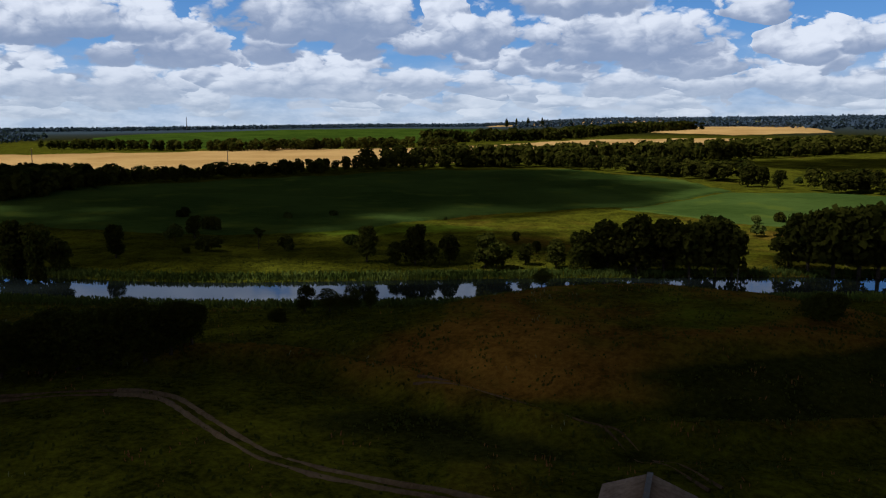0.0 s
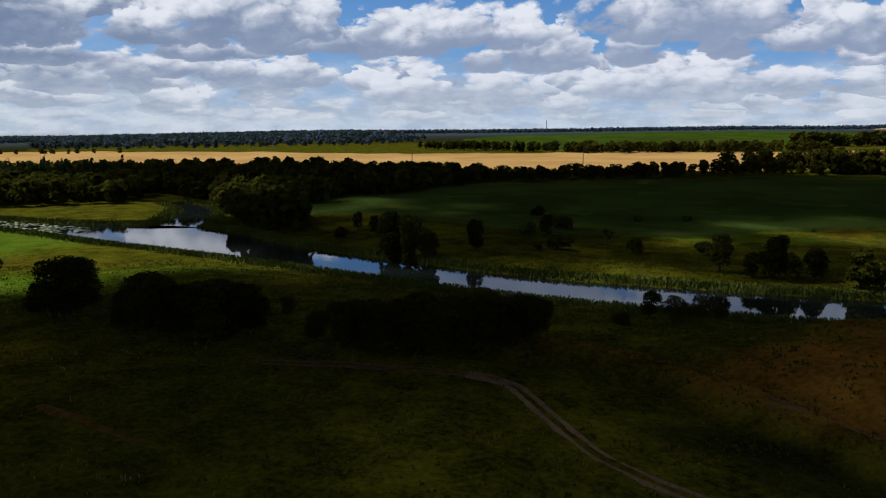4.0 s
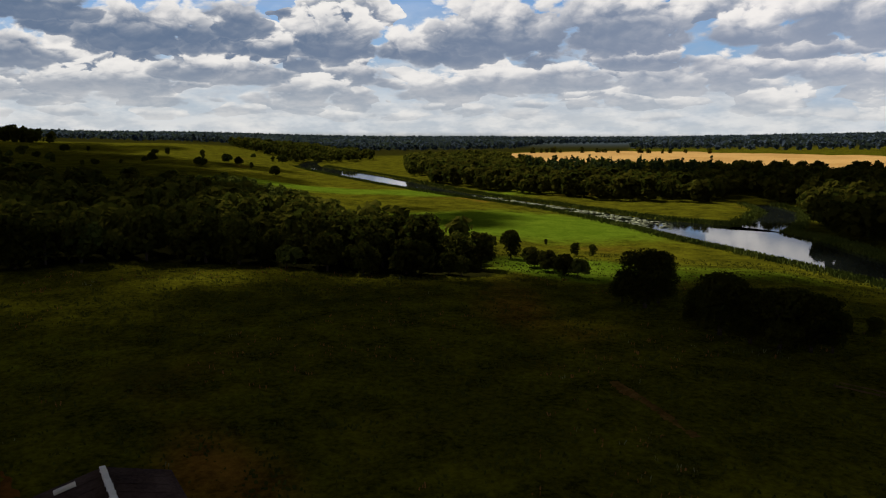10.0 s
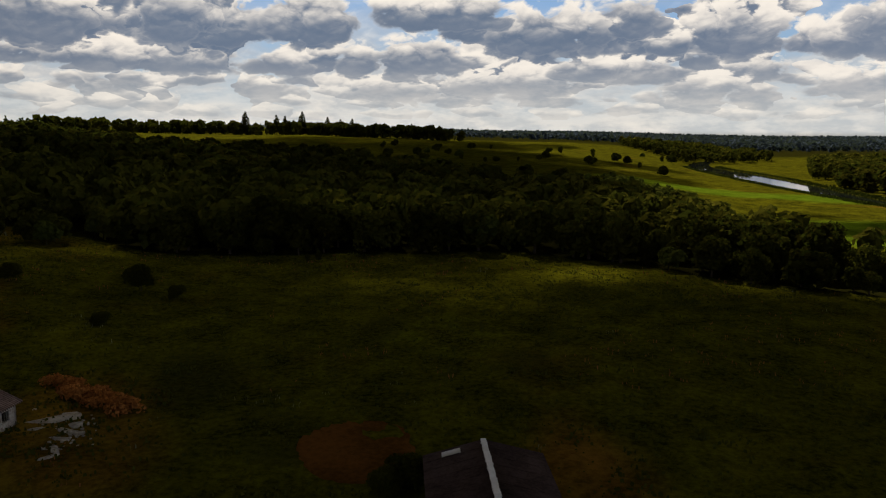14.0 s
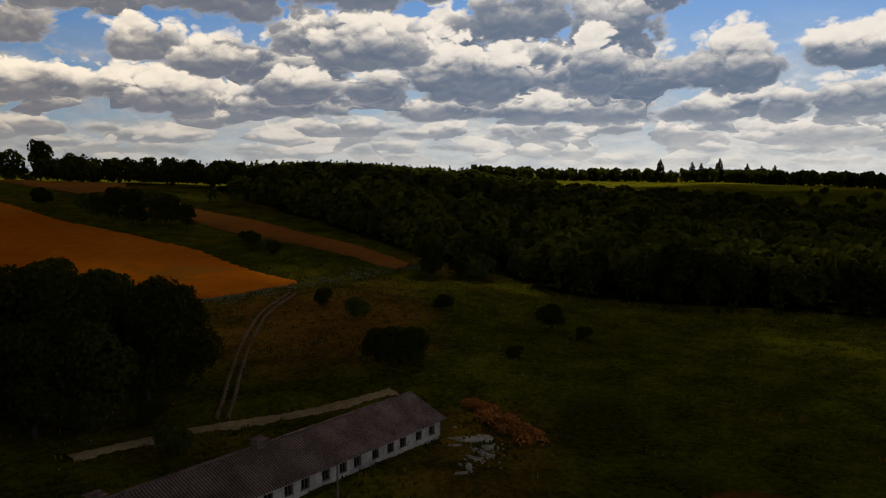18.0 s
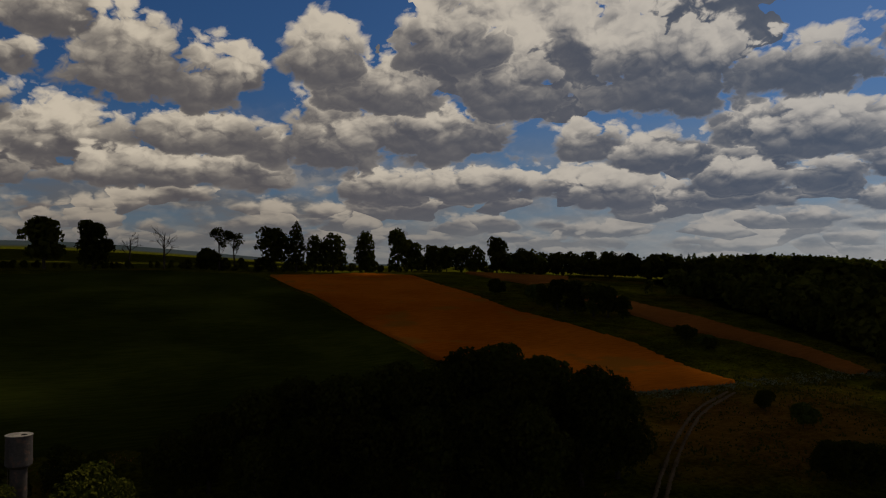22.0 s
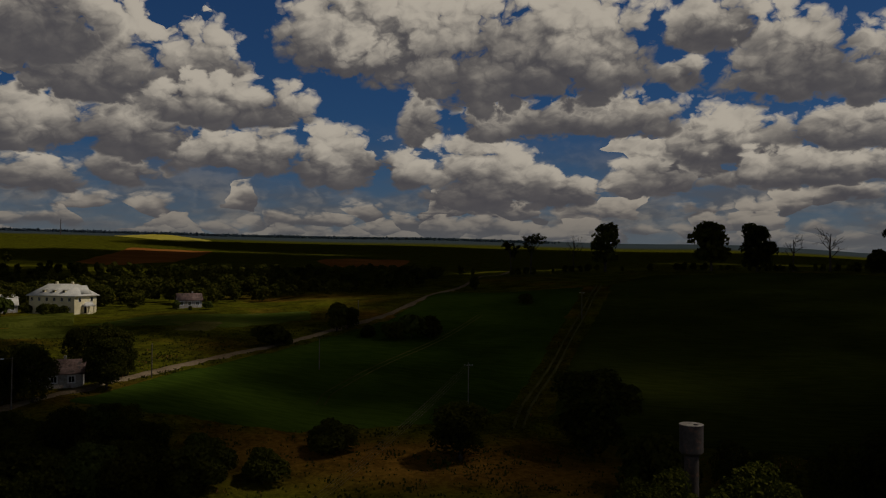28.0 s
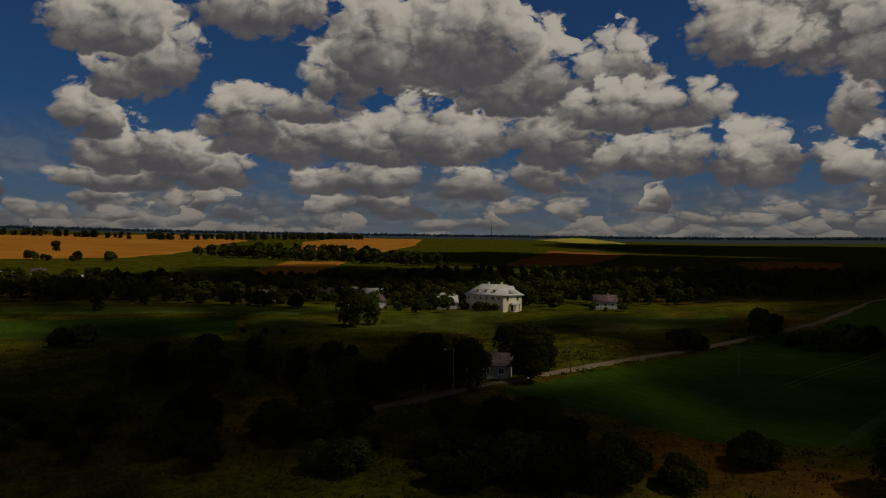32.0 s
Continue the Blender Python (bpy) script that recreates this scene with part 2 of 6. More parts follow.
LIT_SIDE = W.mix(east, W.mix(LOW_DOWN, (1.04, 0.935, 0.77), (0.54, 0.47, 0.39)), W.mix(BACKLIT, (0.84, 0.82, 0.82), (0.82, 0.81, 0.80)))
DIM = W.mix(east, (0.150, 0.144, 0.160), W.mix(BACKLIT, (0.27, 0.32, 0.43), (0.116, 0.170, 0.270)))
seen = (0.0, 0.0, 1.0)
for flock in (CLOUDS_HIGH, CLOUDS_NORTH, CLOUDS_RIVER, CLOUDS_VALLEY, CLOUDS_WOOD, CLOUDS_RYE, CLOUDS_CREST, CLOUDS_ROAD, CLOUDS_VILLAGE):
    for spot in flock:
        seen = cloud(seen, *spot)
for lo, hi, wide, tall, size, west, many in ((0.8, 2.6, 2.8, 0.8, 0.74, 0.9, 0.6), (1.6, 3.6, 3.0, 1.35, 0.76, 0.85, 0.8), (2.4, 5.0, 3.8, 2.0, 0.78, 0.55, 0.9), (4.0, 9.0, 6.0, 2.4, 0.80, 0.1, 0.45), (13.0, 28.0, 14.0, 7.5, 0.76, 0.15, 0.9)):
    seen = herd(seen, lo, hi, wide, tall, size, W.ramp(east, 0.0, 1.0, west, many), lo + 0.37, max(0.14, 0.46 - 0.08 * lo))
lifts, depths, left = seen
covered = W.math("SUBTRACT", 1.0, left)
solid = W.math("MAXIMUM", covered, 0.01)
lift = W.math("MULTIPLY_ADD", W.math("DIVIDE", lifts, solid), 0.94, 0.25)
depth = W.math("DIVIDE", depths, solid)
crown_part = W.ramp(W.math("ADD", lift, W.math("MULTIPLY_ADD", swell, 0.8, W.math("MULTIPLY", heads_here, 0.55))), 0.04, 0.92)
side_lit = W.math("ADD", W.math("MULTIPLY_ADD", crown_part, 0.74, 0.03), W.math("MULTIPLY", MODEL, W.math("MULTIPLY_ADD", crown_part, 0.85, 0.16)))
back_lit = W.math("ADD", W.math("MULTIPLY_ADD", W.ramp(depth, 0.0, 0.30, 1.0, 0.0), 0.34, W.math("MULTIPLY", W.math("MULTIPLY", crown_part, crown_part), 0.78)), W.math("MULTIPLY", MODEL, W.math("MULTIPLY_ADD", crown_part, 0.5, 0.25)))
body = W.math("ADD", W.math("MULTIPLY", side_lit, W.math("SUBTRACT", 1.0, BACKLIT)), W.math("MULTIPLY", back_lit, BACKLIT))
sky = W.mix(W.ramp(SKY_EL, -0.5, W.ramp(east, 0.0, 0.5, 9.5, 13.0), W.ramp(east, 0.0, 0.5, 0.96, 0.85), 0.0), clear, W.mix(east, (0.185, 0.235, 0.29), W.mix(BACKLIT, (0.20, 0.38, 0.66), (0.34, 0.46, 0.62))))
veil = W.math("MULTIPLY", W.ramp(W.noise(W.vec(across, W.math("MULTIPLY", rise, 1.5), 5.0), 0.16, 5.0, 0.55), 0.34, 0.62), W.ramp(SKY_EL, 2.0, W.math("ADD", W.math("MULTIPLY_ADD", BACKLIT, 5.0, 7.0), W.ramp(east, 0.0, 0.5, 4.0, 0.0)), W.math("ADD", W.math("MULTIPLY_ADD", BACKLIT, 0.3, 0.6), W.ramp(east, 0.0, 0.5, 0.3, 0.0)), 0.0))
sky = W.mix(veil, sky, W.mix(W.ramp(MODEL, -0.25, 0.35), W.mix(east, (0.19, 0.195, 0.21), (0.44, 0.48, 0.55)), W.mix(east, (0.42, 0.38, 0.33), (0.74, 0.74, 0.74))))
sky = W.mix(covered, sky, W.mix(W.ramp(body, -0.12, 1.0), DIM, LIT_SIDE))
# unseen sky high up, darkened so that less light reaches the ground
ceiling_noise = W.noise(way, 2.2, 6.0, 0.55, 0.3)
overhead = W.math("MULTIPLY", W.ramp(SKY_EL, 21.0, 32.0), W.ramp(ceiling_noise, 0.26, 0.42))
sky = W.mix(overhead, sky, W.mix(W.ramp(ceiling_noise, 0.42, 0.7), (0.055, 0.053, 0.048), (0.016, 0.015, 0.014)))
sky = W.mix(W.ramp(SKY_EL, -0.3, W.ramp(east, 0.0, 1.0, 5.0, 5.4), 0.80, 0.0), sky, W.mix(east, (0.25, 0.275, 0.29), W.mix(W.ramp(W.noise(W.vec(across, W.math("MULTIPLY", SKY_EL, 2.6), 9.0), 0.42, 5.0, 0.6), 0.36, 0.64), (0.49, 0.535, 0.58), (0.71, 0.72, 0.72))))
sky = W.mix(W.ramp(SKY_EL, -1.0, -0.2), (0.02, 0.025, 0.015), sky)
glow = W.add("ShaderNodeBackground")
W.link(sky, glow.inputs[0])
glow.inputs[1].default_value = 1.0
W.link(glow.outputs[0], W.add("ShaderNodeOutputWorld").inputs[0])


# ---- materials ----
def material(name, rough=0.9, spec=0.3, metal=0.0):
    """A node material; returns it with its tree helper, its surface node and its object coordinates."""
    m = bpy.data.materials.new(name)
    m.use_nodes = True
    n = Nodes(m.node_tree)
    out, skin = n.add("ShaderNodeOutputMaterial"), n.add("ShaderNodeBsdfPrincipled")
    n.link(skin.outputs[0], out.inputs[0])
    skin.inputs["Roughness"].default_value, skin.inputs["Metallic"].default_value = rough, metal
    skin.inputs["Specular IOR Level"].default_value = spec
    return m, n, skin, n.add("ShaderNodeTexCoord").outputs["Object"]


def relief_of(n, skin, height, depth, distance=1.0):
    b = n.add("ShaderNodeBump")
    b.inputs["Strength"].default_value, b.inputs["Distance"].default_value = depth, distance
    n.link(height, b.inputs["Height"])
    n.link(b.outputs[0], skin.inputs["Normal"])


def mottled(name, dark, light, coarse, fine, rough=1.0, spec=0.0, depth=0.4, distance=0.3, third=None, stretch=None):
    """Two or three colours mixed at a coarse and a fine scale, with relief."""
    m, n, skin, at = material(name, rough, spec)
    if stretch:
        mapped = n.add("ShaderNodeMapping")
        n.link(at, mapped.inputs[0])
        mapped.inputs["Rotation"].default_value = (0, 0, radians(stretch[0]))
        mapped.inputs["Scale"].default_value = stretch[1:]
        at_fine = mapped.outputs[0]
    else:
        at_fine = at
    big, small = n.noise(at, coarse, 4.0, 0.55), n.noise(at_fine, fine, 5.0, 0.65)
    f = n.math("ADD", n.ramp(big, 0.36, 0.64, 0.0, 0.6), n.ramp(small, 0.32, 0.68, -0.1, 0.5), clamp=True)
    colour = n.mix(f, dark, light)
    if third:
        colour = n.mix(n.ramp(n.noise(at, coarse * 2.7, 5.0, 0.6), 0.54, 0.66), colour, third)
    n.link(colour, skin.inputs["Base Color"])
    relief_of(n, skin, small, depth, distance)
    return m


def leafage(name, dark, light):
    """Leaves: colour by clump and by tree, a little light through them."""
    m, n, skin, at = material(name, 1.0, 0.0)
    geo, info = n.add("ShaderNodeNewGeometry"), n.add("ShaderNodeObjectInfo")
    own = n.add("ShaderNodeAttribute", attribute="tone").outputs["Fac"]
    f = n.math("ADD", n.math("MULTIPLY_ADD", geo.outputs["Random Per Island"], 0.42, own), n.math("MULTIPLY", info.outputs["Random"], 0.34))
    colour = n.mix(f, dark, light)
    n.link(colour, skin.inputs["Base Color"])
    thin = n.add("ShaderNodeBsdfTranslucent")
    n.link(n.mix(0.5, colour, (0.10, 0.14, 0.02)), thin.inputs[0])
    both = n.add("ShaderNodeMixShader")
    both.inputs[0].default_value = 0.22
    n.link(skin.outputs[0], both.inputs[1])
    n.link(thin.outputs[0], both.inputs[2])
    n.link(both.outputs[0], n.tree.nodes["Material Output"].inputs[0])
    return m


MEADOW, gn, gskin, gat = material("meadow_grass", 1.0, 0.0)
gsplit = gn.add("ShaderNodeSeparateXYZ")
gn.link(gat, gsplit.inputs[0])
dry = gn.add("ShaderNodeAttribute", attribute="dry").outputs["Fac"]
lush = gn.add("ShaderNodeAttribute", attribute="lush").outputs["Fac"]
wood = gn.add("ShaderNodeAttribute", attribute="wood").outputs["Fac"]
g_big, g_mid, g_fine = gn.noise(gat, 0.022, 5.0, 0.6, 0.4), gn.noise(gat, 0.13, 5.0, 0.65), gn.noise(gat, 1.1, 5.0, 0.7)
tone = gn.math("ADD", gn.ramp(g_mid, 0.3, 0.7, 0.0, 0.6), gn.ramp(g_fine, 0.3, 0.7, -0.1, 0.5), clamp=True)
green = gn.mix(tone, (0.014, 0.015, 0.002), (0.097, 0.094, 0.006))
straw = gn.mix(tone, (0.066, 0.033, 0.005), (0.205, 0.102, 0.017))
bright = gn.mix(tone, (0.042, 0.078, 0.004), (0.098, 0.142, 0.010))
f_dry = gn.ramp(gn.math("ADD", dry, gn.math("MULTIPLY", gn.math("SUBTRACT", g_big, 0.5), 1.7)), 0.12, 0.72)
f_lush = gn.ramp(gn.math("ADD", lush, gn.math("MULTIPLY", gn.math("SUBTRACT", g_mid, 0.5), 0.8)), 0.2, 0.8)
# darker green for the mound's front, the bank hollows and weedy patches
darker = gn.add("ShaderNodeAttribute", attribute="darker").outputs["Fac"]
f_darker = gn.ramp(gn.math("ADD", darker, gn.math("MULTIPLY", gn.math("SUBTRACT", g_mid, 0.5), 0.9)), 0.25, 0.75)
dark_green = gn.mix(tone, (0.008, 0.009, 0.002), (0.044, 0.044, 0.007))
ground_colour = gn.mix(f_darker, gn.mix(f_lush, gn.mix(f_dry, green, straw), bright), dark_green)
# woodland floor, blue far off: haze of distance mixed into the ground colour
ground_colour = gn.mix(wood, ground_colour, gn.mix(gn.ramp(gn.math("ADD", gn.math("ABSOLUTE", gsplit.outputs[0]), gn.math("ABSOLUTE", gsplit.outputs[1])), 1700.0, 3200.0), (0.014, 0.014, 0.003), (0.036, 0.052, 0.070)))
gn.link(ground_colour, gskin.inputs["Base Color"])
relief_of(gn, gskin, gn.math("ADD", g_mid, gn.math("MULTIPLY", g_fine, 0.5)), 0.7, 0.9)

WHEAT = mottled("ripe_wheat", (0.32, 0.185, 0.060), (0.48, 0.295, 0.105), 0.012, 0.9, depth=0.4, stretch=(20, 0.25, 1.6, 1))
STUBBLE = mottled("ripe_rye", (0.36, 0.082, 0.004), (0.58, 0.155, 0.011), 0.02, 0.7, depth=0.5, stretch=(60, 0.3, 1.8, 1), third=(0.36, 0.13, 0.016))
RIPE = mottled("ripe_golden_wheat", (0.29, 0.112, 0.013), (0.41, 0.168, 0.023), 0.012, 0.9, depth=0.4, stretch=(20, 0.25, 1.6, 1))
WORN = mottled("worn_dry_grass", (0.055, 0.052, 0.012), (0.115, 0.098, 0.030), 0.1, 1.2)
CROP = mottled("green_crop", (0.030, 0.050, 0.009), (0.060, 0.088, 0.017), 0.014, 0.6, depth=0.5, stretch=(12, 0.2, 1.6, 1), third=(0.07, 0.092, 0.014))
YOUNG = mottled("young_green_crop", (0.020, 0.037, 0.004), (0.050, 0.078, 0.008), 0.02, 0.8, depth=0.4, stretch=(75, 0.2, 1.5, 1))
OLIVE = mottled("dark_olive_crop", (0.021, 0.026, 0.003), (0.052, 0.060, 0.008), 0.02, 0.8, depth=0.4, stretch=(75, 0.2, 1.5, 1))
SOIL = mottled("bare_reddish_soil", (0.066, 0.028, 0.006), (0.130, 0.054, 0.013), 0.15, 1.6, depth=0.5, distance=0.1)
TRACK = mottled("earth_track", (0.085, 0.056, 0.031), (0.17, 0.118, 0.070), 0.12, 1.6, depth=0.4, distance=0.06)
DUST = mottled("dusty_lane", (0.21, 0.142, 0.078), (0.36, 0.262, 0.150), 0.12, 1.6, depth=0.4, distance=0.06)
SUNFLOWER = mottled("sunflower_crop", (0.26, 0.21, 0.03), (0.40, 0.33, 0.05), 0.02, 0.4)
PLOUGH = mottled("ploughed_soil", (0.19, 0.066, 0.013), (0.29, 0.112, 0.026), 0.02, 0.8, stretch=(40, 0.2, 1.6, 1))
EARTH = mottled("trodden_earth", (0.060, 0.037, 0.020), (0.135, 0.085, 0.050), 0.08, 1.4, depth=0.5, distance=0.08)
GRAVEL = mottled("gravel_road", (0.115, 0.080, 0.045), (0.215, 0.158, 0.095), 0.10, 1.8, depth=0.5, distance=0.06)
REED = mottled("reeds", (0.042, 0.060, 0.009), (0.105, 0.125, 0.024), 0.08, 1.5)
MAIZE = mottled("maize_leaves", (0.030, 0.036, 0.004), (0.088, 0.092, 0.013), 0.12, 1.2, depth=0.8, distance=0.5, stretch=(30, 0.3, 1.6, 1))
WORN_RED = mottled("worn_reddish_grass", (0.075, 0.040, 0.010), (0.150, 0.085, 0.026), 0.3, 1.6)
GARDEN = mottled("bright_garden_crop", (0.044, 0.062, 0.008), (0.095, 0.112, 0.017), 0.05, 0.9, depth=0.4, stretch=(30, 0.2, 1.6, 1), third=(0.10, 0.10, 0.02))
LILY = mottled("lily_pads", (0.22, 0.25, 0.14), (0.42, 0.44, 0.30), 0.2, 1.0, rough=0.5)
BARK = mottled("bark", (0.030, 0.022, 0.015), (0.085, 0.066, 0.048), 0.6, 6.0, depth=0.8, distance=0.05)
LEAF = leafage("broad_leaves", (0.018, 0.019, 0.003), (0.080, 0.077, 0.010))
LEAF_LIGHT = leafage("light_leaves", (0.036, 0.046, 0.008), (0.100, 0.110, 0.020))
LEAF_DARK = leafage("dark_leaves", (0.012, 0.012, 0.002), (0.056, 0.052, 0.007))
# far woods: bluish distance haze is put into the leaf colour
LEAF_HAZED = leafage("far_hazed_leaves", (0.042, 0.060, 0.088), (0.062, 0.084, 0.116))
NEEDLE = leafage("pine_needles", (0.010, 0.018, 0.008), (0.030, 0.042, 0.016))
HERB = leafage("tall_herbs", (0.026, 0.028, 0.004), (0.088, 0.082, 0.012))

WATER_SKIN, wn, wskin, wat = material("river_water", 0.03, 0.5)
wskin.inputs["Base Color"].default_value = (0.010, 0.013, 0.012, 1)
wskin.inputs["IOR"].default_value = 1.33
ripple = wn.noise(wat, 0.9, 3.0, 0.5, 0.3)
relief_of(wn, wskin, ripple, 0.05, 0.1)
WILD = mottled("pale_flowers", (0.10, 0.105, 0.05), (0.22, 0.22, 0.13), 0.5, 3.0)
CLOUD, cn, cskin, cat = material("thin_cloud", 1.0, 0.0)
cn.link(cn.mix(cn.noise(cat, 0.006, 4.0), (0.70, 0.71, 0.73), (0.86, 0.86, 0.86)), cskin.inputs["Base Color"])
clear_part, cloud_mix = cn.add("ShaderNodeBsdfTransparent"), cn.add("ShaderNodeMixShader")
cn.link(cn.ramp(cn.noise(cat, 0.012, 5.0), 0.3, 0.7, 0.44, 0.61), cloud_mix.inputs[0])
cn.link(clear_part.outputs[0], cloud_mix.inputs[1])
cn.link(cskin.outputs[0], cloud_mix.inputs[2])
cn.link(cloud_mix.outputs[0], cn.tree.nodes["Material Output"].inputs[0])

KNOTS = np.array([0, 100, 150, 200, 300, 400, 600, 1000, 1800, 4600.0])
PROFILES = []


def slope(az, *heights):
    """Ground heights along one bearing, at the distances in KNOTS."""
    PROFILES.append((az, heights))


slope(-30, 0, -1, -2, -5.0, -4.5, -2.5, 3.0, 11, 34, 104)
slope(-14, 0, -1, -2, -5.0, -4.5, -2.5, 3.0, 11, 36, 92)
slope(0, 0, -1, -2, -5.0, -4.5, -2.5, 3.5, 9, 28, 48)
slope(30, 0, 0, -1, -5.0, -4.8, -3.0, 0.5, 7, 17, 16)
slope(55, 0, 0, 0, -3, -5.2, -5.3, -4.0, 3, -2, -22)
slope(70, 0, 0, 0, -1, -4.0, -5.2, -5.4, -5, -7, -22)
slope(85, 0, 0, 0.5, 1.0, 1.5, 2.5, 7.0, 13, 8, -2)
slope(105, 0, 0, 1.0, 2.0, 3.0, 5.0, 12.0, 22, 26, 40)
slope(130, 0, 1, 4.5, 8.5, 18, 25, 30, 32, 36, 50)
slope(155, 0, 2, 5.5, 11, 23, 31, 33, 33, 36, 60)
slope(180, 0, 1, 5.5, 12, 25, 33, 36, 40, 70, 180)
slope(200, 0, 2, 7, 12, 22, 27, 31, 40, 80, 215)
slope(225, 0, 4, 10, 13, 17, 20, 32, 49, 92, 220)
slope(250, 0, 3, 8, 12, 17, 20, 31, 49, 92, 215)
slope(290, 0, 1, 4, 5, 8, 8, 14, 28, 60, 160)


def smooth(a, b, x):
    s = np.clip((x - a) / (b - a), 0, 1)
    return s * s * (3 - 2 * s)


def bearing(az, r):
    """Plan place at a bearing (degrees, anticlockwise from +y) and a distance."""
    return -r * math.sin(radians(az)), r * math.cos(radians(az))


# the river's middle line and half width: bearing, distance, half width
RIVER = [(-75, 420, 12), (-50, 300, 12), (-33, 236, 12), (-21, 212, 12), (-8, 196, 13), (0, 192, 13), (11, 191, 13), (21, 201, 11),
         (29, 223, 12), (35, 245, 12), (40, 272, 15), (44, 308, 25), (47.5, 328, 20), (51, 344, 11), (55, 380, 7), (59, 420, 6), (63, 462, 7),
         (66, 510, 9), (69, 590, 15), (72, 700, 17), (75, 815, 11), (74.5, 930, 8), (72, 1300, 8)]
BRANCH = [(43.5, 330, 9), (42.3, 375, 8), (42, 410, 7), (43.5, 450, 5)]


def river_line(course):
    pts = np.array([(*bearing(a, r), w) for a, r, w in course])
    t = np.linspace(0, len(pts) - 1, 400)
    k = np.arange(len(pts))
    out = np.stack([np.interp(t, k, pts[:, i]) for i in range(3)], 1)
    ker = np.ones(25) / 25
    for i in range(3):
        out[12:-12, i] = np.convolve(out[:, i], ker, "valid")
    return out


RIVER_LINE = np.concatenate([river_line(RIVER)[::2], river_line(BRANCH)[::8]])
WATER = -6.0


def river_gap(x, y):
    """Distance outside the water's edge (negative in the water)."""
    x, y = np.asarray(x, float), np.asarray(y, float)
    best = np.full(x.shape, 1e9)
    for px, py, w in RIVER_LINE:
        best = np.minimum(best, np.hypot(x - px, y - py) - w)
    return best


def bump(x, y, az, r, along, across, turn):
    """1 at a mound's middle, 0 outside it; flat-topped."""
    cx, cy = bearing(az, r)
    c, s = math.cos(radians(turn)), math.sin(radians(turn))
    u, v = (x - cx) * c + (y - cy) * s, -(x - cx) * s + (y - cy) * c
    return 1 - smooth(0.38, 1.0, np.hypot(u / along, v / across))


RAMPARTS = [((20, 119), (14, 119), (9.8, 115), (3.6, 105), (-1.3, 97), (-6.7, 91), (-11.2, 88)), ((-14, 110), (-18, 113), (-22, 118), (-28, 124), (-36, 132)), ((-15, 91), (-18, 91), (-23, 94), (-30, 101), (-36, 108))]


def rampart(x, y, course, tall, wide):
    """A low grassy bank with a hollow behind it."""
    pts = [bearing(*c) for c in course]
    best = np.full(np.shape(x), 1e9)
    for (x0, y0), (x1, y1) in zip(pts, pts[1:]):
        dx, dy = x1 - x0, y1 - y0
        k = np.clip(((x - x0) * dx + (y - y0) * dy) / (dx * dx + dy * dy), 0, 1)
        best = np.minimum(best, np.hypot(x - x0 - k * dx, y - y0 - k * dy))
    return tall * (np.exp(-((best / wide) ** 2)) - 0.45 * np.exp(-(((best - 2.2 * wide) / wide) ** 2)))


def base_height(x, y):
    x, y = np.asarray(x, float), np.asarray(y, float)
    r = np.hypot(x, y)
    az = np.degrees(np.arctan2(-x, y))
    az = np.where(az < -30, az + 360, az)
    angles = np.array([p[0] for p in PROFILES] + [330.0])
    table = np.array([p[1] for p in PROFILES] + [PROFILES[0][1]], float)
    f = np.clip(np.interp(az, angles, np.arange(len(angles))), 0, len(angles) - 1.001)
    i = f.astype(int)
    u = f - i
    u = u * u * (3 - 2 * u)
    g = np.clip(np.interp(r, KNOTS, np.arange(len(KNOTS))), 0, len(KNOTS) - 1.001)
    j = g.astype(int)
    v = g - j
    low = table[i, j] * (1 - v) + table[i, j + 1] * v
    high = table[i + 1, j] * (1 - v) + table[i + 1, j + 1] * v
    return low * (1 - u) + high * u


def height(x, y):
    """The ground's height, with the river bed and the old earthworks."""
    x, y = np.asarray(x, float), np.asarray(y, float)
    z = sum(base_height(x + a, y + b) for a, b in ((0, 0), (9, 0), (-9, 0), (0, 9), (0, -9))) / 5
    z = z + 6.3 * bump(x, y, -16.1, 134, 62, 41, 2)
    z = z + 1.0 * bump(x, y, 12, 124, 30, 16, 30)
    z = z + 0.5 * np.sin(x * 0.043 + 1) * np.sin(y * 0.051) + 0.25 * np.sin(x * 0.11 + y * 0.07)
    for i, course in enumerate(RAMPARTS):
        z = z + rampart(x, y, course, (1.7, 0.7, 1.6)[i], (2.8, 2.4, 2.8)[i])
    gap = river_gap(x, y)
    z = np.where(gap < 26, WATER + 0.5 + (z - WATER - 0.5) * smooth(3, 26, gap), z)
    return np.where(gap < 3, WATER - 1.6 + 2.1 * smooth(-5, 3, gap), z)


# ---- ground and water ----
def smooth_shade(data):
    data.polygons.foreach_set("use_smooth", np.ones(len(data.polygons), bool))
    data.update()


def raw_mesh(name, verts, faces, mat):
    """A mesh from arrays: verts n x 3, faces m x 3 or m x 4."""
    data = bpy.data.meshes.new(name)
    verts, faces = np.asarray(verts, np.float32), np.asarray(faces, np.int32)
    k = faces.shape[1]
    data.vertices.add(len(verts))
    data.vertices.foreach_set("co", verts.ravel())
    data.loops.add(faces.size)
    data.loops.foreach_set("vertex_index", faces.ravel())
    data.polygons.add(len(faces))
    data.polygons.foreach_set("loop_start", np.arange(0, faces.size, k, dtype=np.int32))
    data.materials.append(mat)
    data.update(calc_edges=True)
    return data


def grid_faces(rows, cols, wrap=False):
    i, j = np.meshgrid(np.arange(rows - 1), np.arange(cols if wrap else cols - 1), indexing="ij")
    a, b = i * cols + j, i * cols + (j + 1) % cols
    return np.stack([a, b, b + cols, a + cols], -1).reshape(-1, 4)


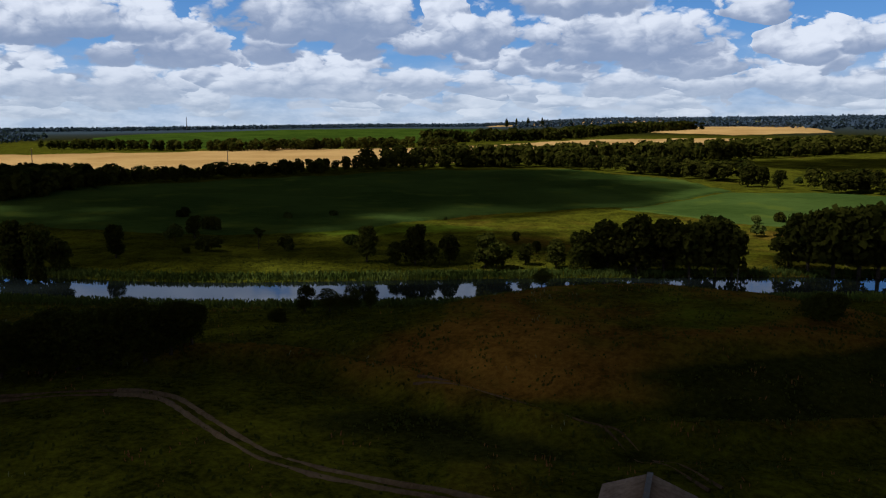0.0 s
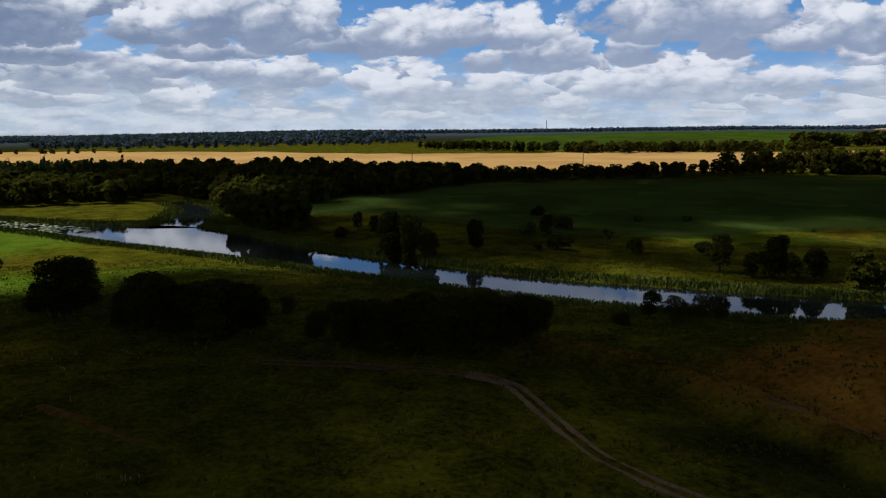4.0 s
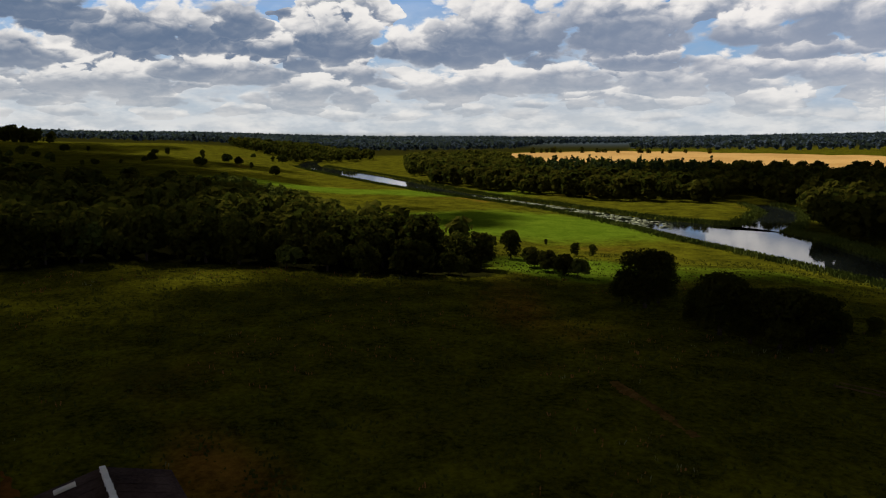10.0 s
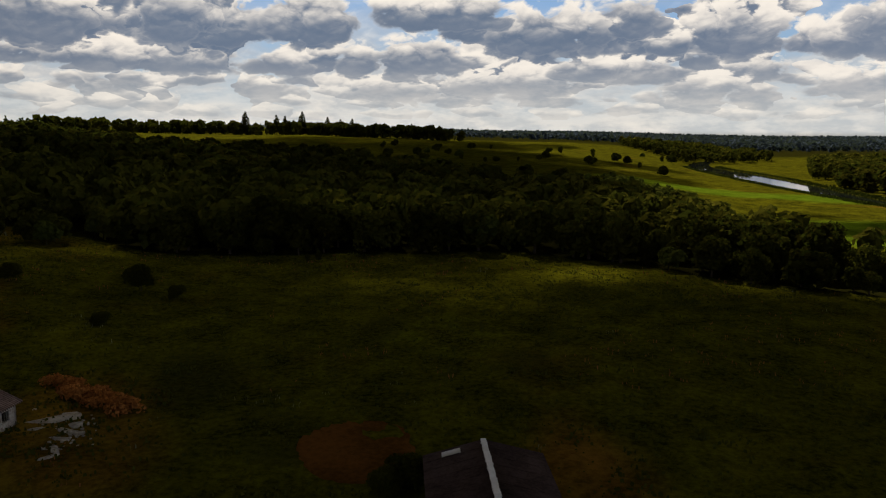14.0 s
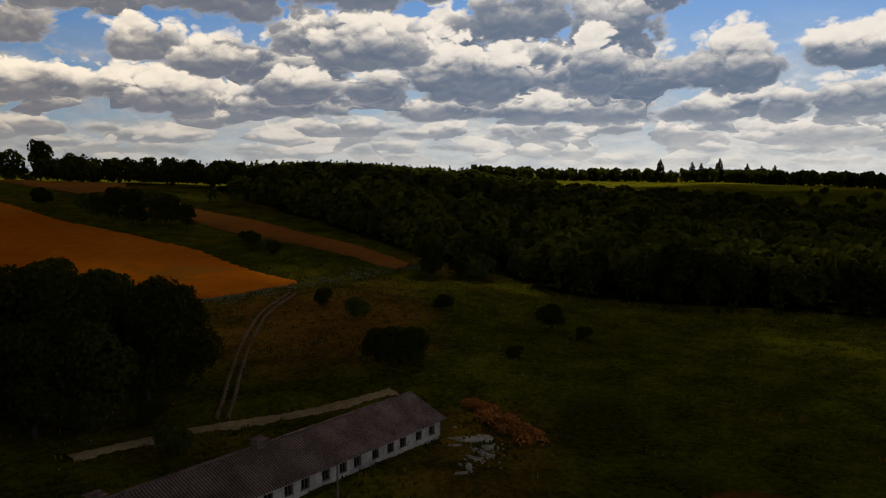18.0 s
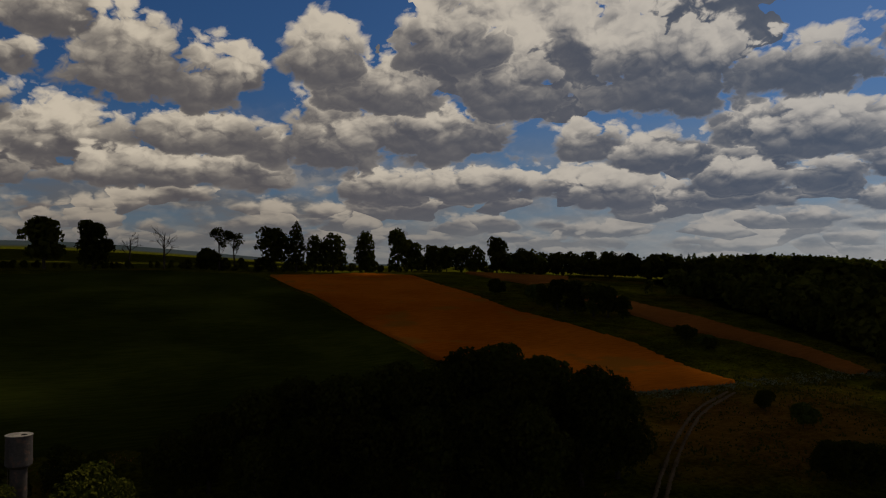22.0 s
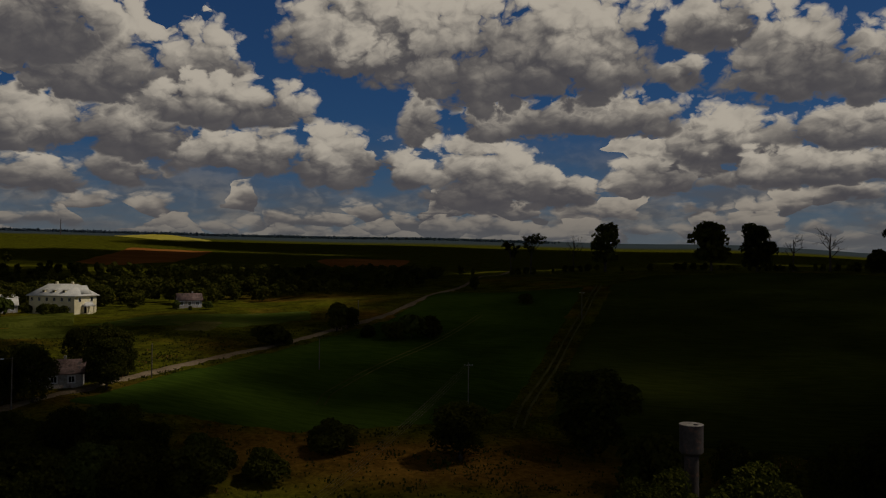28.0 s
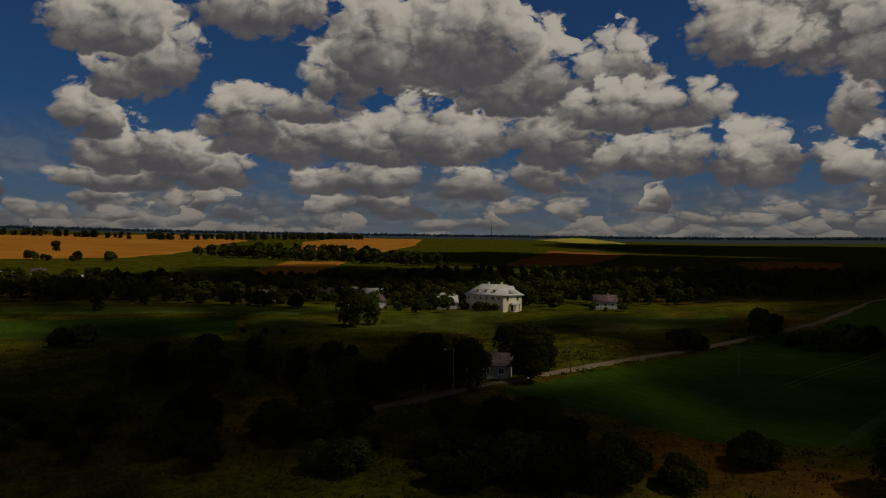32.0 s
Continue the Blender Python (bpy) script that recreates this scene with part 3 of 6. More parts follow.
def paint(data, name, values):
    data.attributes.new(name, "FLOAT", "POINT").data.foreach_set("value", np.asarray(values, np.float32))


def blob(x, y, az, r, along, across, turn=0.0):
    cx, cy = bearing(az, r)
    c, s = math.cos(radians(turn)), math.sin(radians(turn))
    u, v = (x - cx) * c + (y - cy) * s, -(x - cx) * s + (y - cy) * c
    return np.clip(1.5 - 1.5 * np.hypot(u / along, v / across), 0, 1)


def inside(x, y, corners):
    """Which points lie in a polygon given as bearing, distance corners."""
    pts = [bearing(*c) for c in corners]
    hit = np.zeros(np.shape(x), bool)
    for (x0, y0), (x1, y1) in zip(pts, pts[1:] + pts[:1]):
        cross = ((y0 > y) != (y1 > y)) & (x < (x1 - x0) * (y - y0) / ((y1 - y0) or 1e-9) + x0)
        hit ^= cross
    return hit


FOREST = [(61, 186), (64, 183), (72, 184), (79, 196), (87, 206), (93, 196), (104, 193), (112, 200), (116, 215), (119, 222), (123, 228), (128, 262), (133, 320),
          (138, 420), (132, 560), (118, 640), (104, 560), (96, 470), (88, 400), (80, 330), (74, 280), (68, 240), (63, 205)]


def build_ground():
    radii = np.concatenate([[0.0], np.arange(25, 60, 8), np.arange(60, 260, 2.2), np.geomspace(260, 4700, 150)])
    angles = np.radians(np.concatenate([np.arange(-34, 262, 0.55), np.arange(262, 326, 4.0)]))
    r, a = np.meshgrid(radii, angles, indexing="ij")
    x, y = -r * np.sin(a), r * np.cos(a)
    z = height(x.ravel(), y.ravel())
    rough = np.array([noise.noise((px * 0.16, py * 0.16, 0.0)) + 0.5 * noise.noise((px * 0.5, py * 0.5, 5.0)) for px, py in zip(x.ravel(), y.ravel())])
    z = z + rough * 0.34 * np.clip((river_gap(x.ravel(), y.ravel()) - 2) / 10, 0, 1)
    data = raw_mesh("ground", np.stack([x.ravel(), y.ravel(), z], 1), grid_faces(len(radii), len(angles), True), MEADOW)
    smooth_shade(data)
    X, Y = x.ravel(), y.ravel()
    gap = river_gap(X, Y)
    far = np.hypot(X, Y)
    d = 0.22 * blob(X, Y, -16, 136, 62, 36, 0) + 0.5 * blob(X, Y, -3, 108, 22, 14, 10) + 0.3 * blob(X, Y, 8, 112, 30, 14, 0) + 0.45 * blob(X, Y, 82, 72, 22, 10, 0)
    d += 0.5 * blob(X, Y, 118, 85, 30, 16, 30) + 0.5 * blob(X, Y, 130, 150, 40, 30, 0) + 0.45 * blob(X, Y, 195, 120, 50, 18, 15)
    d += 0.35 * blob(X, Y, 60, 165, 60, 12, -30)
    u = 0.9 * blob(X, Y, 56, 205, 40, 26, 30) + 1.0 * blob(X, Y, 60, 320, 90, 70, 30) + 0.8 * blob(X, Y, 70, 480, 150, 40, 60) + 0.5 * blob(X, Y, 45, 215, 50, 22, 40)
    u += 0.5 * blob(X, Y, 5, 300, 90, 30, 0) + 0.5 * blob(X, Y, 235, 300, 80, 40, 40)
    for course in RAMPARTS:
        bank = rampart(X, Y, course, 1.0, 2.6)
        d += 0.2 * np.clip(bank, 0, 1)
        u += 0.25 * np.clip(bank, 0, 1)
    rim = bump(X, Y, -16.1, 134, 62, 41, 2)
    face = smooth(-16, 2, X) * (1 - smooth(16, 40, X)) * (1 - smooth(112, 134, Y))
    d += 0.55 * face * smooth(0.05, 0.25, rim) * (1 - smooth(0.6, 0.9, rim)) + 0.45 * np.exp(-(((rim - 0.97) / 0.06) ** 2)) * (rim < 0.999)
    # southern grass made redder: the warm tint of its shade, put into colour
    d += 0.18 * smooth(98, 128, np.degrees(np.arctan2(-X, Y)) % 360) * (far < 420)
    # darker on the mound's front slope and in the hollows beside the banks
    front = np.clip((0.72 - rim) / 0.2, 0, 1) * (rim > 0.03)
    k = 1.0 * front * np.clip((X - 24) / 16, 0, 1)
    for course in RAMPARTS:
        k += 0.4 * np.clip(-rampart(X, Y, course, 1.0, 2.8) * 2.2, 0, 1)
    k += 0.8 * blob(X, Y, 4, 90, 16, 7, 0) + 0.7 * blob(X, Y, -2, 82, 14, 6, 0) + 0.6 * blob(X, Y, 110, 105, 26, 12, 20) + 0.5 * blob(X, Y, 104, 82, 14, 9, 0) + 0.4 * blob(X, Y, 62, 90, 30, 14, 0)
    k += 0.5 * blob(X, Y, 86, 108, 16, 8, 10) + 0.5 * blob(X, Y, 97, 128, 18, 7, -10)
    paint(data, "darker", np.clip(k, 0, 1))
    u += 0.34 * (rim > 0.96) + 0.3 * blob(X, Y, 93, 122, 26, 18, 0) + 0.2 * blob(X, Y, 80, 130, 30, 14, 0)
    paint(data, "dry", np.clip(d, 0, 1))
    paint(data, "lush", np.clip(u, 0, 1) * (gap > 1))
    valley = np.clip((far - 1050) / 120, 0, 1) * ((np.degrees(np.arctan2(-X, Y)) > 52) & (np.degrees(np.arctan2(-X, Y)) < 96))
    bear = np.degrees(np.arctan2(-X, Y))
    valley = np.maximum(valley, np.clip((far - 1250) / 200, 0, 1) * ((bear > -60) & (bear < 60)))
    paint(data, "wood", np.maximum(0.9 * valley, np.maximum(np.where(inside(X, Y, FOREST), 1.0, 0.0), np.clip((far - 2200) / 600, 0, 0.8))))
    return tagged(new("ground", data), "rolling meadow ground with dry and lush grass patches", "ground", kind="structure")


ground = build_ground()


def build_river(name, course, label):
    line = river_line(course)
    side = np.gradient(line[:, :2], axis=0)
    side = np.stack([-side[:, 1], side[:, 0]], 1) / np.linalg.norm(side, axis=1)[:, None]
    across = np.linspace(-1, 1, 7)
    w = (line[:, 2] + 2.2)[:, None] * across[None]
    x, y = line[:, :1] + side[:, :1] * w, line[:, 1:2] + side[:, 1:] * w
    data = raw_mesh(name, np.stack([x.ravel(), y.ravel(), np.full(x.size, WATER)], 1), grid_faces(*x.shape), WATER_SKIN)
    return tagged(new(name, data), label, "river", kind="structure")


build_river("water", RIVER, "calm dark river reflecting the cloudy sky")
build_river("water_inlet", BRANCH, "narrow still inlet of the river between reeds")


FIELDS = []


def field(name, corners, mat, tall, label, step=None, category="field"):
    """A crop standing on the ground within bearing, distance corners."""
    FIELDS.append(corners)
    pts = np.array([bearing(*c) for c in corners])
    lo, hi = pts.min(0) - 1, pts.max(0) + 1
    step = step or max((hi - lo).max() / 110, 1.2)
    gx, gy = np.meshgrid(np.arange(lo[0], hi[0] + step, step), np.arange(lo[1], hi[1] + step, step), indexing="ij")
    keep = inside(gx, gy, corners)
    cell = keep[:-1, :-1] & keep[1:, :-1] & keep[:-1, 1:] & keep[1:, 1:]
    lift = np.where(keep, tall, 0.0)
    solid = np.zeros_like(keep)
    solid[:-1, :-1] |= cell
    solid[1:, :-1] |= cell
    solid[:-1, 1:] |= cell
    solid[1:, 1:] |= cell
    near_edge = np.zeros_like(cell)
    near_edge[1:-1, 1:-1] = ~cell[1:-1, 1:-1] & (cell[:-2, 1:-1] | cell[2:, 1:-1] | cell[1:-1, :-2] | cell[1:-1, 2:])
    wide_cell = np.pad(cell, 1)
    near_edge |= ~cell & (wide_cell[:-2, :-2] | wide_cell[2:, :-2] | wide_cell[:-2, 2:] | wide_cell[2:, 2:])
    cell |= near_edge
    z = height(gx.ravel(), gy.ravel()).reshape(gx.shape)
    z = z + np.where(solid, tall * (1 + 0.12 * np.sin(gx * 0.9) * np.sin(gy * 1.1)), -0.25)
    faces = grid_faces(*gx.shape)[cell.ravel()]
    best, sx, sy = np.full(gx.shape, 1.8 * step), gx.copy(), gy.copy()
    for (x0, y0), (x1, y1) in zip(pts, np.roll(pts, -1, axis=0)):
        dx, dy = x1 - x0, y1 - y0
        k = np.clip(((gx - x0) * dx + (gy - y0) * dy) / (dx * dx + dy * dy + 1e-9), 0, 1)
        away = np.hypot(gx - x0 - k * dx, gy - y0 - k * dy)
        closer = ~solid & (away < best)
        best, sx, sy = np.where(closer, away, best), np.where(closer, x0 + k * dx, sx), np.where(closer, y0 + k * dy, sy)
    gx, gy = sx, sy
    z = np.where(solid, z, height(gx.ravel(), gy.ravel()).reshape(gx.shape) - 0.25)
    used, where = np.unique(faces, return_inverse=True)
    verts = np.stack([gx.ravel(), gy.ravel(), z.ravel()], 1)[used]
    data = raw_mesh(name, verts, where.reshape(-1, 4), mat)
    return tagged(new(name, data), label, category, kind="structure")


field("crop_field_river", [(29.3, 352), (21, 303), (15, 296), (11, 292), (5, 305), (-1, 338), (-8, 362), (-14, 385), (-20, 470), (-17, 520), (-9, 590), (0, 585),
                           (11, 530), (23, 500), (30, 470), (40, 420), (36, 360)], CROP, 0.9, "dark green crop field beyond the river")
field("crop_field_east", [(-12.5, 366), (-20, 458), (-26, 470), (-34, 470), (-38, 400), (-28, 330), (-20, 335)], CROP, 0.5, "green sown field with a trodden path beside it")
field("wheat_field_river", [(45, 600), (29, 650), (20, 635), (11, 622), (1, 655), (-3, 720), (-10, 800), (-22, 960), (-27, 1080), (-34, 1150), (-34, 1480), (-22, 1300), (-10, 1210), (-1, 1030),
                            (0.6, 985), (12, 985), (17.4, 920), (29, 900), (40, 980), (52, 1120), (61, 1020), (62, 780), (57, 690)], WHEAT, 0.9, "ripe golden wheat field beyond the river")
field("wheat_field_hill", [(-6, 1700), (-12, 1560), (-20, 1420), (-26, 1600), (-24, 2000), (-12, 1900)], WHEAT, 1.0, "pale golden wheat field on a far slope", step=14)
field("wheat_field_far", [(-3, 3000), (-10, 2500), (-16, 2500), (-17, 3300), (-10, 3800), (-4, 3900)], WHEAT, 1.0, "far golden wheat field near the skyline", step=30)
field("sunflower_field", [(-17, 2500), (-21, 2500), (-22, 3000), (-17, 3000)], SUNFLOWER, 1.5, "far yellow sunflower field", step=25)
field("crop_field_hill", [(26, 1250), (17.5, 1010), (9, 1080), (0, 1180), (-5, 1500), (-4, 2000), (3, 2500), (12, 2300), (22, 1700)], YOUNG, 0.8, "green crop field on a far slope", step=20)
field("rye_field", [(131.7, 188), (137.7, 175), (145, 180), (152, 194), (157, 240), (164, 372), (158, 388), (154, 378), (146.4, 269), (138.2, 228)], STUBBLE, 0.8, "orange-brown ripe rye field on the slope", 1.1)
field("rye_strip", [(123.5, 214), (124.8, 209), (132.4, 243), (137.6, 274), (142, 312), (141, 348), (138.9, 320), (134.1, 282)], PLOUGH, 0.8, "narrow strip of ripe rye along the wood")
field("rye_plot", [(150.2, 418), (149.5, 440), (142.8, 425), (142.9, 388), (145.7, 352)], PLOUGH, 0.8, "small plot of ripe rye near the hill top")
field("crop_field_slope", [(153, 200), (153, 150), (160, 135), (172, 134), (182, 140), (189.6, 150), (187.8, 192), (186.1, 257), (184.9, 330), (182, 372), (172, 398), (165, 380), (158, 250)], OLIVE, 0.35, "dark green crop field rising to a row of trees")
field("crop_field_road", [(192.4, 150), (197, 140), (208, 135), (218, 145), (222, 152), (210, 196), (201, 250), (197, 318), (186.8, 322), (187.9, 257), (189.8, 192)], YOUNG, 0.3, "green field between a dirt track and the gravel road")
field("bare_patch", [(98.7 + 4.6 * math.cos(k * math.tau / 16) * (1 + .1 * math.sin(k * 2.3)), 78.5 + 8.2 * math.sin(k * math.tau / 16)) for k in range(16)], SOIL, 0.1, "bare reddish soil patch in the meadow", 0.8, "soil")
field("garden_field", [(254.8, 232), (258, 275), (248.3, 272), (240.3, 276), (240.3, 231), (248.3, 233)], YOUNG, 0.35, "green village garden plot")
field("garden_strip", [(240.1, 231), (230.9, 237), (221.2, 235), (221.2, 256), (230.9, 250), (239.7, 266)], MAIZE, 0.5, "bright green vegetable strip below the village")
field("garden_corn", [(230.5, 252), (221.6, 260), (221.6, 287), (229.3, 268)], MAIZE, 1.3, "tall dark green maize plot by the houses")
field("garden_meadow", [(221, 258), (212.1, 241), (206.2, 254), (206.2, 270), (217.2, 272)], GARDEN, 0.25, "sunlit green grass plot below the house")
field("garden_dry", [(215.6, 236), (212.9, 236), (212.1, 250), (214.1, 252)], WORN, 0.42, "small patch of dry stubble")
field("garden_back", [(254.9, 310), (248.3, 310), (241.1, 305), (235.2, 272), (241.1, 285), (254.9, 293)], GARDEN, 0.3, "narrow green plot behind the gardens")
field("wheat_field_village", [(239.2, 560), (236.7, 720), (232.8, 700), (234.9, 536), (237.8, 516)], RIPE, 0.9, "small golden wheat field above the village")
field("wheat_field_valley", [(244.4, 892), (247.9, 748), (262, 700), (264, 1500), (248, 1785), (245.1, 2250), (239.6, 1575), (241.7, 1276)], RIPE, 0.9, "wide golden wheat field on the far valley side", step=12)
field("wheat_field_ridge", [(231.5, 944), (236, 1128), (236, 1530), (232.2, 2175), (227.4, 2055), (227.9, 1412)], RIPE, 0.9, "golden wheat field below the ridge", step=14)
field("ploughed_field", [(221.7, 700), (218.3, 1260), (213, 1200), (215.8, 740), (219.3, 660)], PLOUGH, 0.3, "reddish brown ploughed field on the valley side")
field("ploughed_field_far", [(205.9, 1024), (204, 1128), (199.2, 1072), (200.3, 680), (203.6, 540)], PLOUGH, 0.3, "dark reddish ploughed field on the valley side")
field("sunflower_field_ridge", [(219.3, 2415), (216.3, 3600), (213, 2040), (215, 1755)], SUNFLOWER, 1.2, "yellow sunflower strip below the ridge", step=14)


def strip(name, course, half, lift, mat, label, category="path"):
    """A path or road laid over the ground along bearing, distance points."""
    pts = np.array([bearing(*c) for c in course])
    t = np.linspace(0, len(pts) - 1, len(pts) * 14)
    line = np.stack([np.interp(t, np.arange(len(pts)), pts[:, i]) for i in range(2)], 1)
    ker = np.ones(9) / 9
    for i in range(2):
        line[4:-4, i] = np.convolve(line[:, i], ker, "valid")
    side = np.gradient(line, axis=0)
    side = np.stack([-side[:, 1], side[:, 0]], 1) / np.linalg.norm(side, axis=1)[:, None]
    k = np.linspace(-1, 1, 5)
    wob = 1 + 0.18 * np.sin(np.arange(len(line)) * 1.7) + 0.12 * np.sin(np.arange(len(line)) * 0.61)
    w = half * wob[:, None] * k[None]
    x, y = line[:, :1] + side[:, :1] * w, line[:, 1:] + side[:, 1:] * w
    z = height(x.ravel(), y.ravel()) + np.where(np.abs(np.tile(k, len(line))) > 0.9, -0.15, lift)
    data = raw_mesh(name, np.stack([x.ravel(), y.ravel(), z], 1), grid_faces(*x.shape), mat)
    smooth_shade(data)
    return tagged(new(name, data), label, category, kind="structure")


def ruts(name, course, gauge, half, label, lift=0.28, mat=EARTH):
    pts = [Vector(bearing(*c)) for c in course]
    for s in (-1, 1):
        moved = []
        for i, p in enumerate(pts):
            d = (pts[min(i + 1, len(pts) - 1)] - pts[max(i - 1, 0)]).normalized()
            q = p + Vector((-d.y, d.x)) * s * gauge / 2
            moved.append((math.degrees(math.atan2(-q.x, q.y)) % 360, q.length))
        strip(name, moved, half, lift, mat, label)


strip("road", [(236, 132), (225, 152), (217, 173), (210.5, 202), (205, 232), (201, 259), (198, 300), (196, 345), (194, 420), (192, 520)], 1.5, 0.32, GRAVEL, "pale gravel village road on the slope", "road")
ruts("track", [(23.0, 104.2), (21.5, 103.5), (19.4, 100.5), (17, 91), (13.1, 80), (7.8, 75), (0.1, 71), (-10, 66)], 1.7, 0.42, "worn earth wheel rut through the meadow", 0.28, TRACK)
ruts("track_faint", [(38, 113), (32, 109), (28, 106), (25, 104.8), (22.6, 104)], 1.7, 0.16, "faint overgrown wheel rut in the meadow", 0.24)
strip("dry_streak", [(52.6, 103), (51.2, 99), (49.4, 94), (48, 90.5), (46.6, 87)], 0.9, 0.16, WORN_RED, "short worn reddish streak in the meadow")
ruts("track_field", [(137.2, 106), (136.6, 115), (136.3, 122), (135.8, 131), (135.1, 145), (134.3, 159), (133.5, 167), (132, 178)], 1.5, 0.36, "pale wheel rut leading to the rye field", 0.3, TRACK)
strip("lane", [(147, 96), (142.9, 99), (139.3, 102), (135.7, 104), (131.6, 106), (127.1, 111), (125, 114)], 1.5, 0.3, DUST, "pale dirt lane behind the long barn", "road")
ruts("track_mound", [(2, 101), (-3, 98), (-6, 96), (-9, 93), (-13, 88), (-16.5, 82), (-20, 76)], 1.5, 0.14, "faint earth track below the mound", 0.16)
ruts("track_slope", [(191.5, 140), (190.9, 157), (188.7, 192), (187.0, 257), (185.8, 330)], 1.7, 0.3, "dry wheel rut between two green fields", 0.42, WORN)
ruts("track_green", [(205.5, 150), (205.0, 158), (201.8, 179), (194.2, 255)], 1.6, 0.25, "pale grassy wheel rut across the green field", 0.36, WORN)


# ---- unseen cumulus clouds added overhead to keep much of the ground in shade ----
def shade_cloud(x, y, half_x, half_y, high, thick, seed):
    """An added cumulus, out of view, whose shadow falls round (x, y)."""
    rng = np.random.default_rng(seed)
    d = toward(SUN_AZ, SUN_EL)
    mid = Vector((x, y, 0)) + d * (high / d.z)
    bm = bmesh.new()
    n = int((14 + half_x * half_y / 1500) * thick)
    for i in range(n):
        q, t = math.sqrt((i + 0.5) / n), i * 2.39996
        s = min(half_x, half_y) * rng.uniform(0.26, 0.4)
        at = Matrix.Translation(mid + Vector((math.cos(t) * q * half_x * 0.82, math.sin(t) * q * half_y * 0.82, rng.uniform(0, 25) + 30 * (1 - q))))
        bmesh.ops.create_icosphere(bm, subdivisions=2, radius=1.0, matrix=at @ Matrix.Diagonal((s, s, s * 0.45, 1)))
    for v in bm.verts:
        v.co += v.normal * (8 * noise.noise(v.co * 0.02) + 4 * noise.noise(v.co * 0.06))
    data = bpy.data.meshes.new("cloud")
    bm.to_mesh(data)
    bm.free()
    data.materials.append(CLOUD)
    smooth_shade(data)
    return tagged(new("cloud", data), "unseen grey-based white cumulus cloud placed high overhead to shade the ground", "cloud", kind="structure")


for i, spot in enumerate(((10, 70, 190, 140, 520, 0.85), (-90, 470, 230, 150, 560, 1.1), (-118, -100, 58, 48, 520, 0.8), (30, -115, 95, 60, 520, 0.68), (215, -148, 75, 42, 600, 0.45), (-160, -520, 160, 90, 700, 0.9), (-150, 350, 150, 70, 560, 1.2), (120, -205, 50, 40, 600, 0.6), (-600, 60, 160, 90, 650, 0.35), (-860, -70, 180, 190, 800, 0.3),)):
    shade_cloud(*spot, 300 + i)
for i, spot in enumerate(((-105, 85, 72, 55, 540, 0.7), (-215, 235, 60, 45, 560, 1), (-100, 130, 75, 55, 540, 0.8), (75, 232, 165, 38, 540, 1), (360, 640, 170, 90, 600, 1), (-40, -290, 165, 185, 540, 0.6), (-62, -112, 62, 58, 520, 0.9), (138, -72, 78, 72, 500, 0.9), (-375, -60, 250, 175, 560, 0.38), (-235, -235, 150, 150, 560, 0.6),)):
    shade_cloud(*spot, 310 + i)
for i, spot in enumerate(((350, -820, 360, 340, 760, 0.85), (410, -290, 130, 150, 600, 1), (-60, -760, 300, 260, 700, 1), (620, -700, 200, 240, 760, 1), (40, -1500, 700, 420, 1200, 1), (720, -1500, 400, 380, 1300, 1), (-70, 262, 150, 62, 540, 0.8), (-330, 420, 140, 110, 560, 0.9), (-150, -10, 70, 70, 520, 0.55), (-640, -90, 180, 200, 700, 0.5),)):
    shade_cloud(*spot, 320 + i)
for i, spot in enumerate(((-330, 130, 60, 40, 600, 0.8), (-150, 252, 95, 68, 560, 1), (-104, -42, 75, 62, 520, 1), (185, -112, 85, 52, 600, 0.62), (-195, 62, 70, 45, 560, 0.5), (150, -385, 110, 110, 600, 1), (320, -140, 90, 80, 600, 0.4), (75, -440, 95, 85, 600, 1.0), (-60, -455, 95, 85, 600, 1.0))):
    shade_cloud(*spot, 330 + i)


# ---- trees ----
def tube(path, radii, sides=7):
    """Verts and quads of a tapered limb."""
    path, verts, n = [Vector(p) for p in path], [], len(path)
    for i, (p, r) in enumerate(zip(path, radii)):
        d = (path[min(i + 1, n - 1)] - path[max(i - 1, 0)]).normalized()
        a = d.orthogonal().normalized()
        b = d.cross(a)
        verts += [p + (a * math.cos(k * math.tau / sides) + b * math.sin(k * math.tau / sides)) * r for k in range(sides)]
    return np.array([tuple(v) for v in verts]), grid_faces(n, sides, True)


def join(pieces):
    verts, faces, at = [], [], 0
    for v, f in pieces:
        verts.append(v)
        faces.append(f + at)
        at += len(v)
    return np.concatenate(verts), np.concatenate(faces)


def leaves(rng, lobes, count, size, stray=0.55):
    """Leaf clumps over the lobes (centre, radii) of a crown; bent quads, each an island."""
    share = np.array([l[3] * l[4] * l[5] for l in lobes]) ** 0.67
    pick = rng.choice(len(lobes), count, p=share / share.sum())
    L = np.array(lobes)[pick]
    d = rng.normal(size=(count, 3))
    d /= np.linalg.norm(d, axis=1)[:, None]
    d[:, 2] = np.where(d[:, 2] < -0.55, -d[:, 2], d[:, 2])
    rad = rng.uniform(0.55, 1.08, (count, 1)) ** 0.6
    c = L[:, :3] + d * L[:, 3:] * rad
    out = d + rng.normal(size=(count, 3)) * stray
    out /= np.linalg.norm(out, axis=1)[:, None]
    a = np.cross(out, rng.normal(size=(count, 3)))
    a /= np.linalg.norm(a, axis=1)[:, None]
    b = np.cross(out, a)
    s = size * rng.uniform(0.55, 1.35, (count, 1))
    k = rng.uniform(0.6, 1.0, (count, 1))
    v = np.stack([c - a * s - b * s * k * 0.4, c - b * s * k + out * s * 0.25, c + a * s + b * s * k * 0.2, c + b * s * k + out * s * 0.15], 1)
    return v.reshape(-1, 3), np.arange(count * 4).reshape(-1, 4)


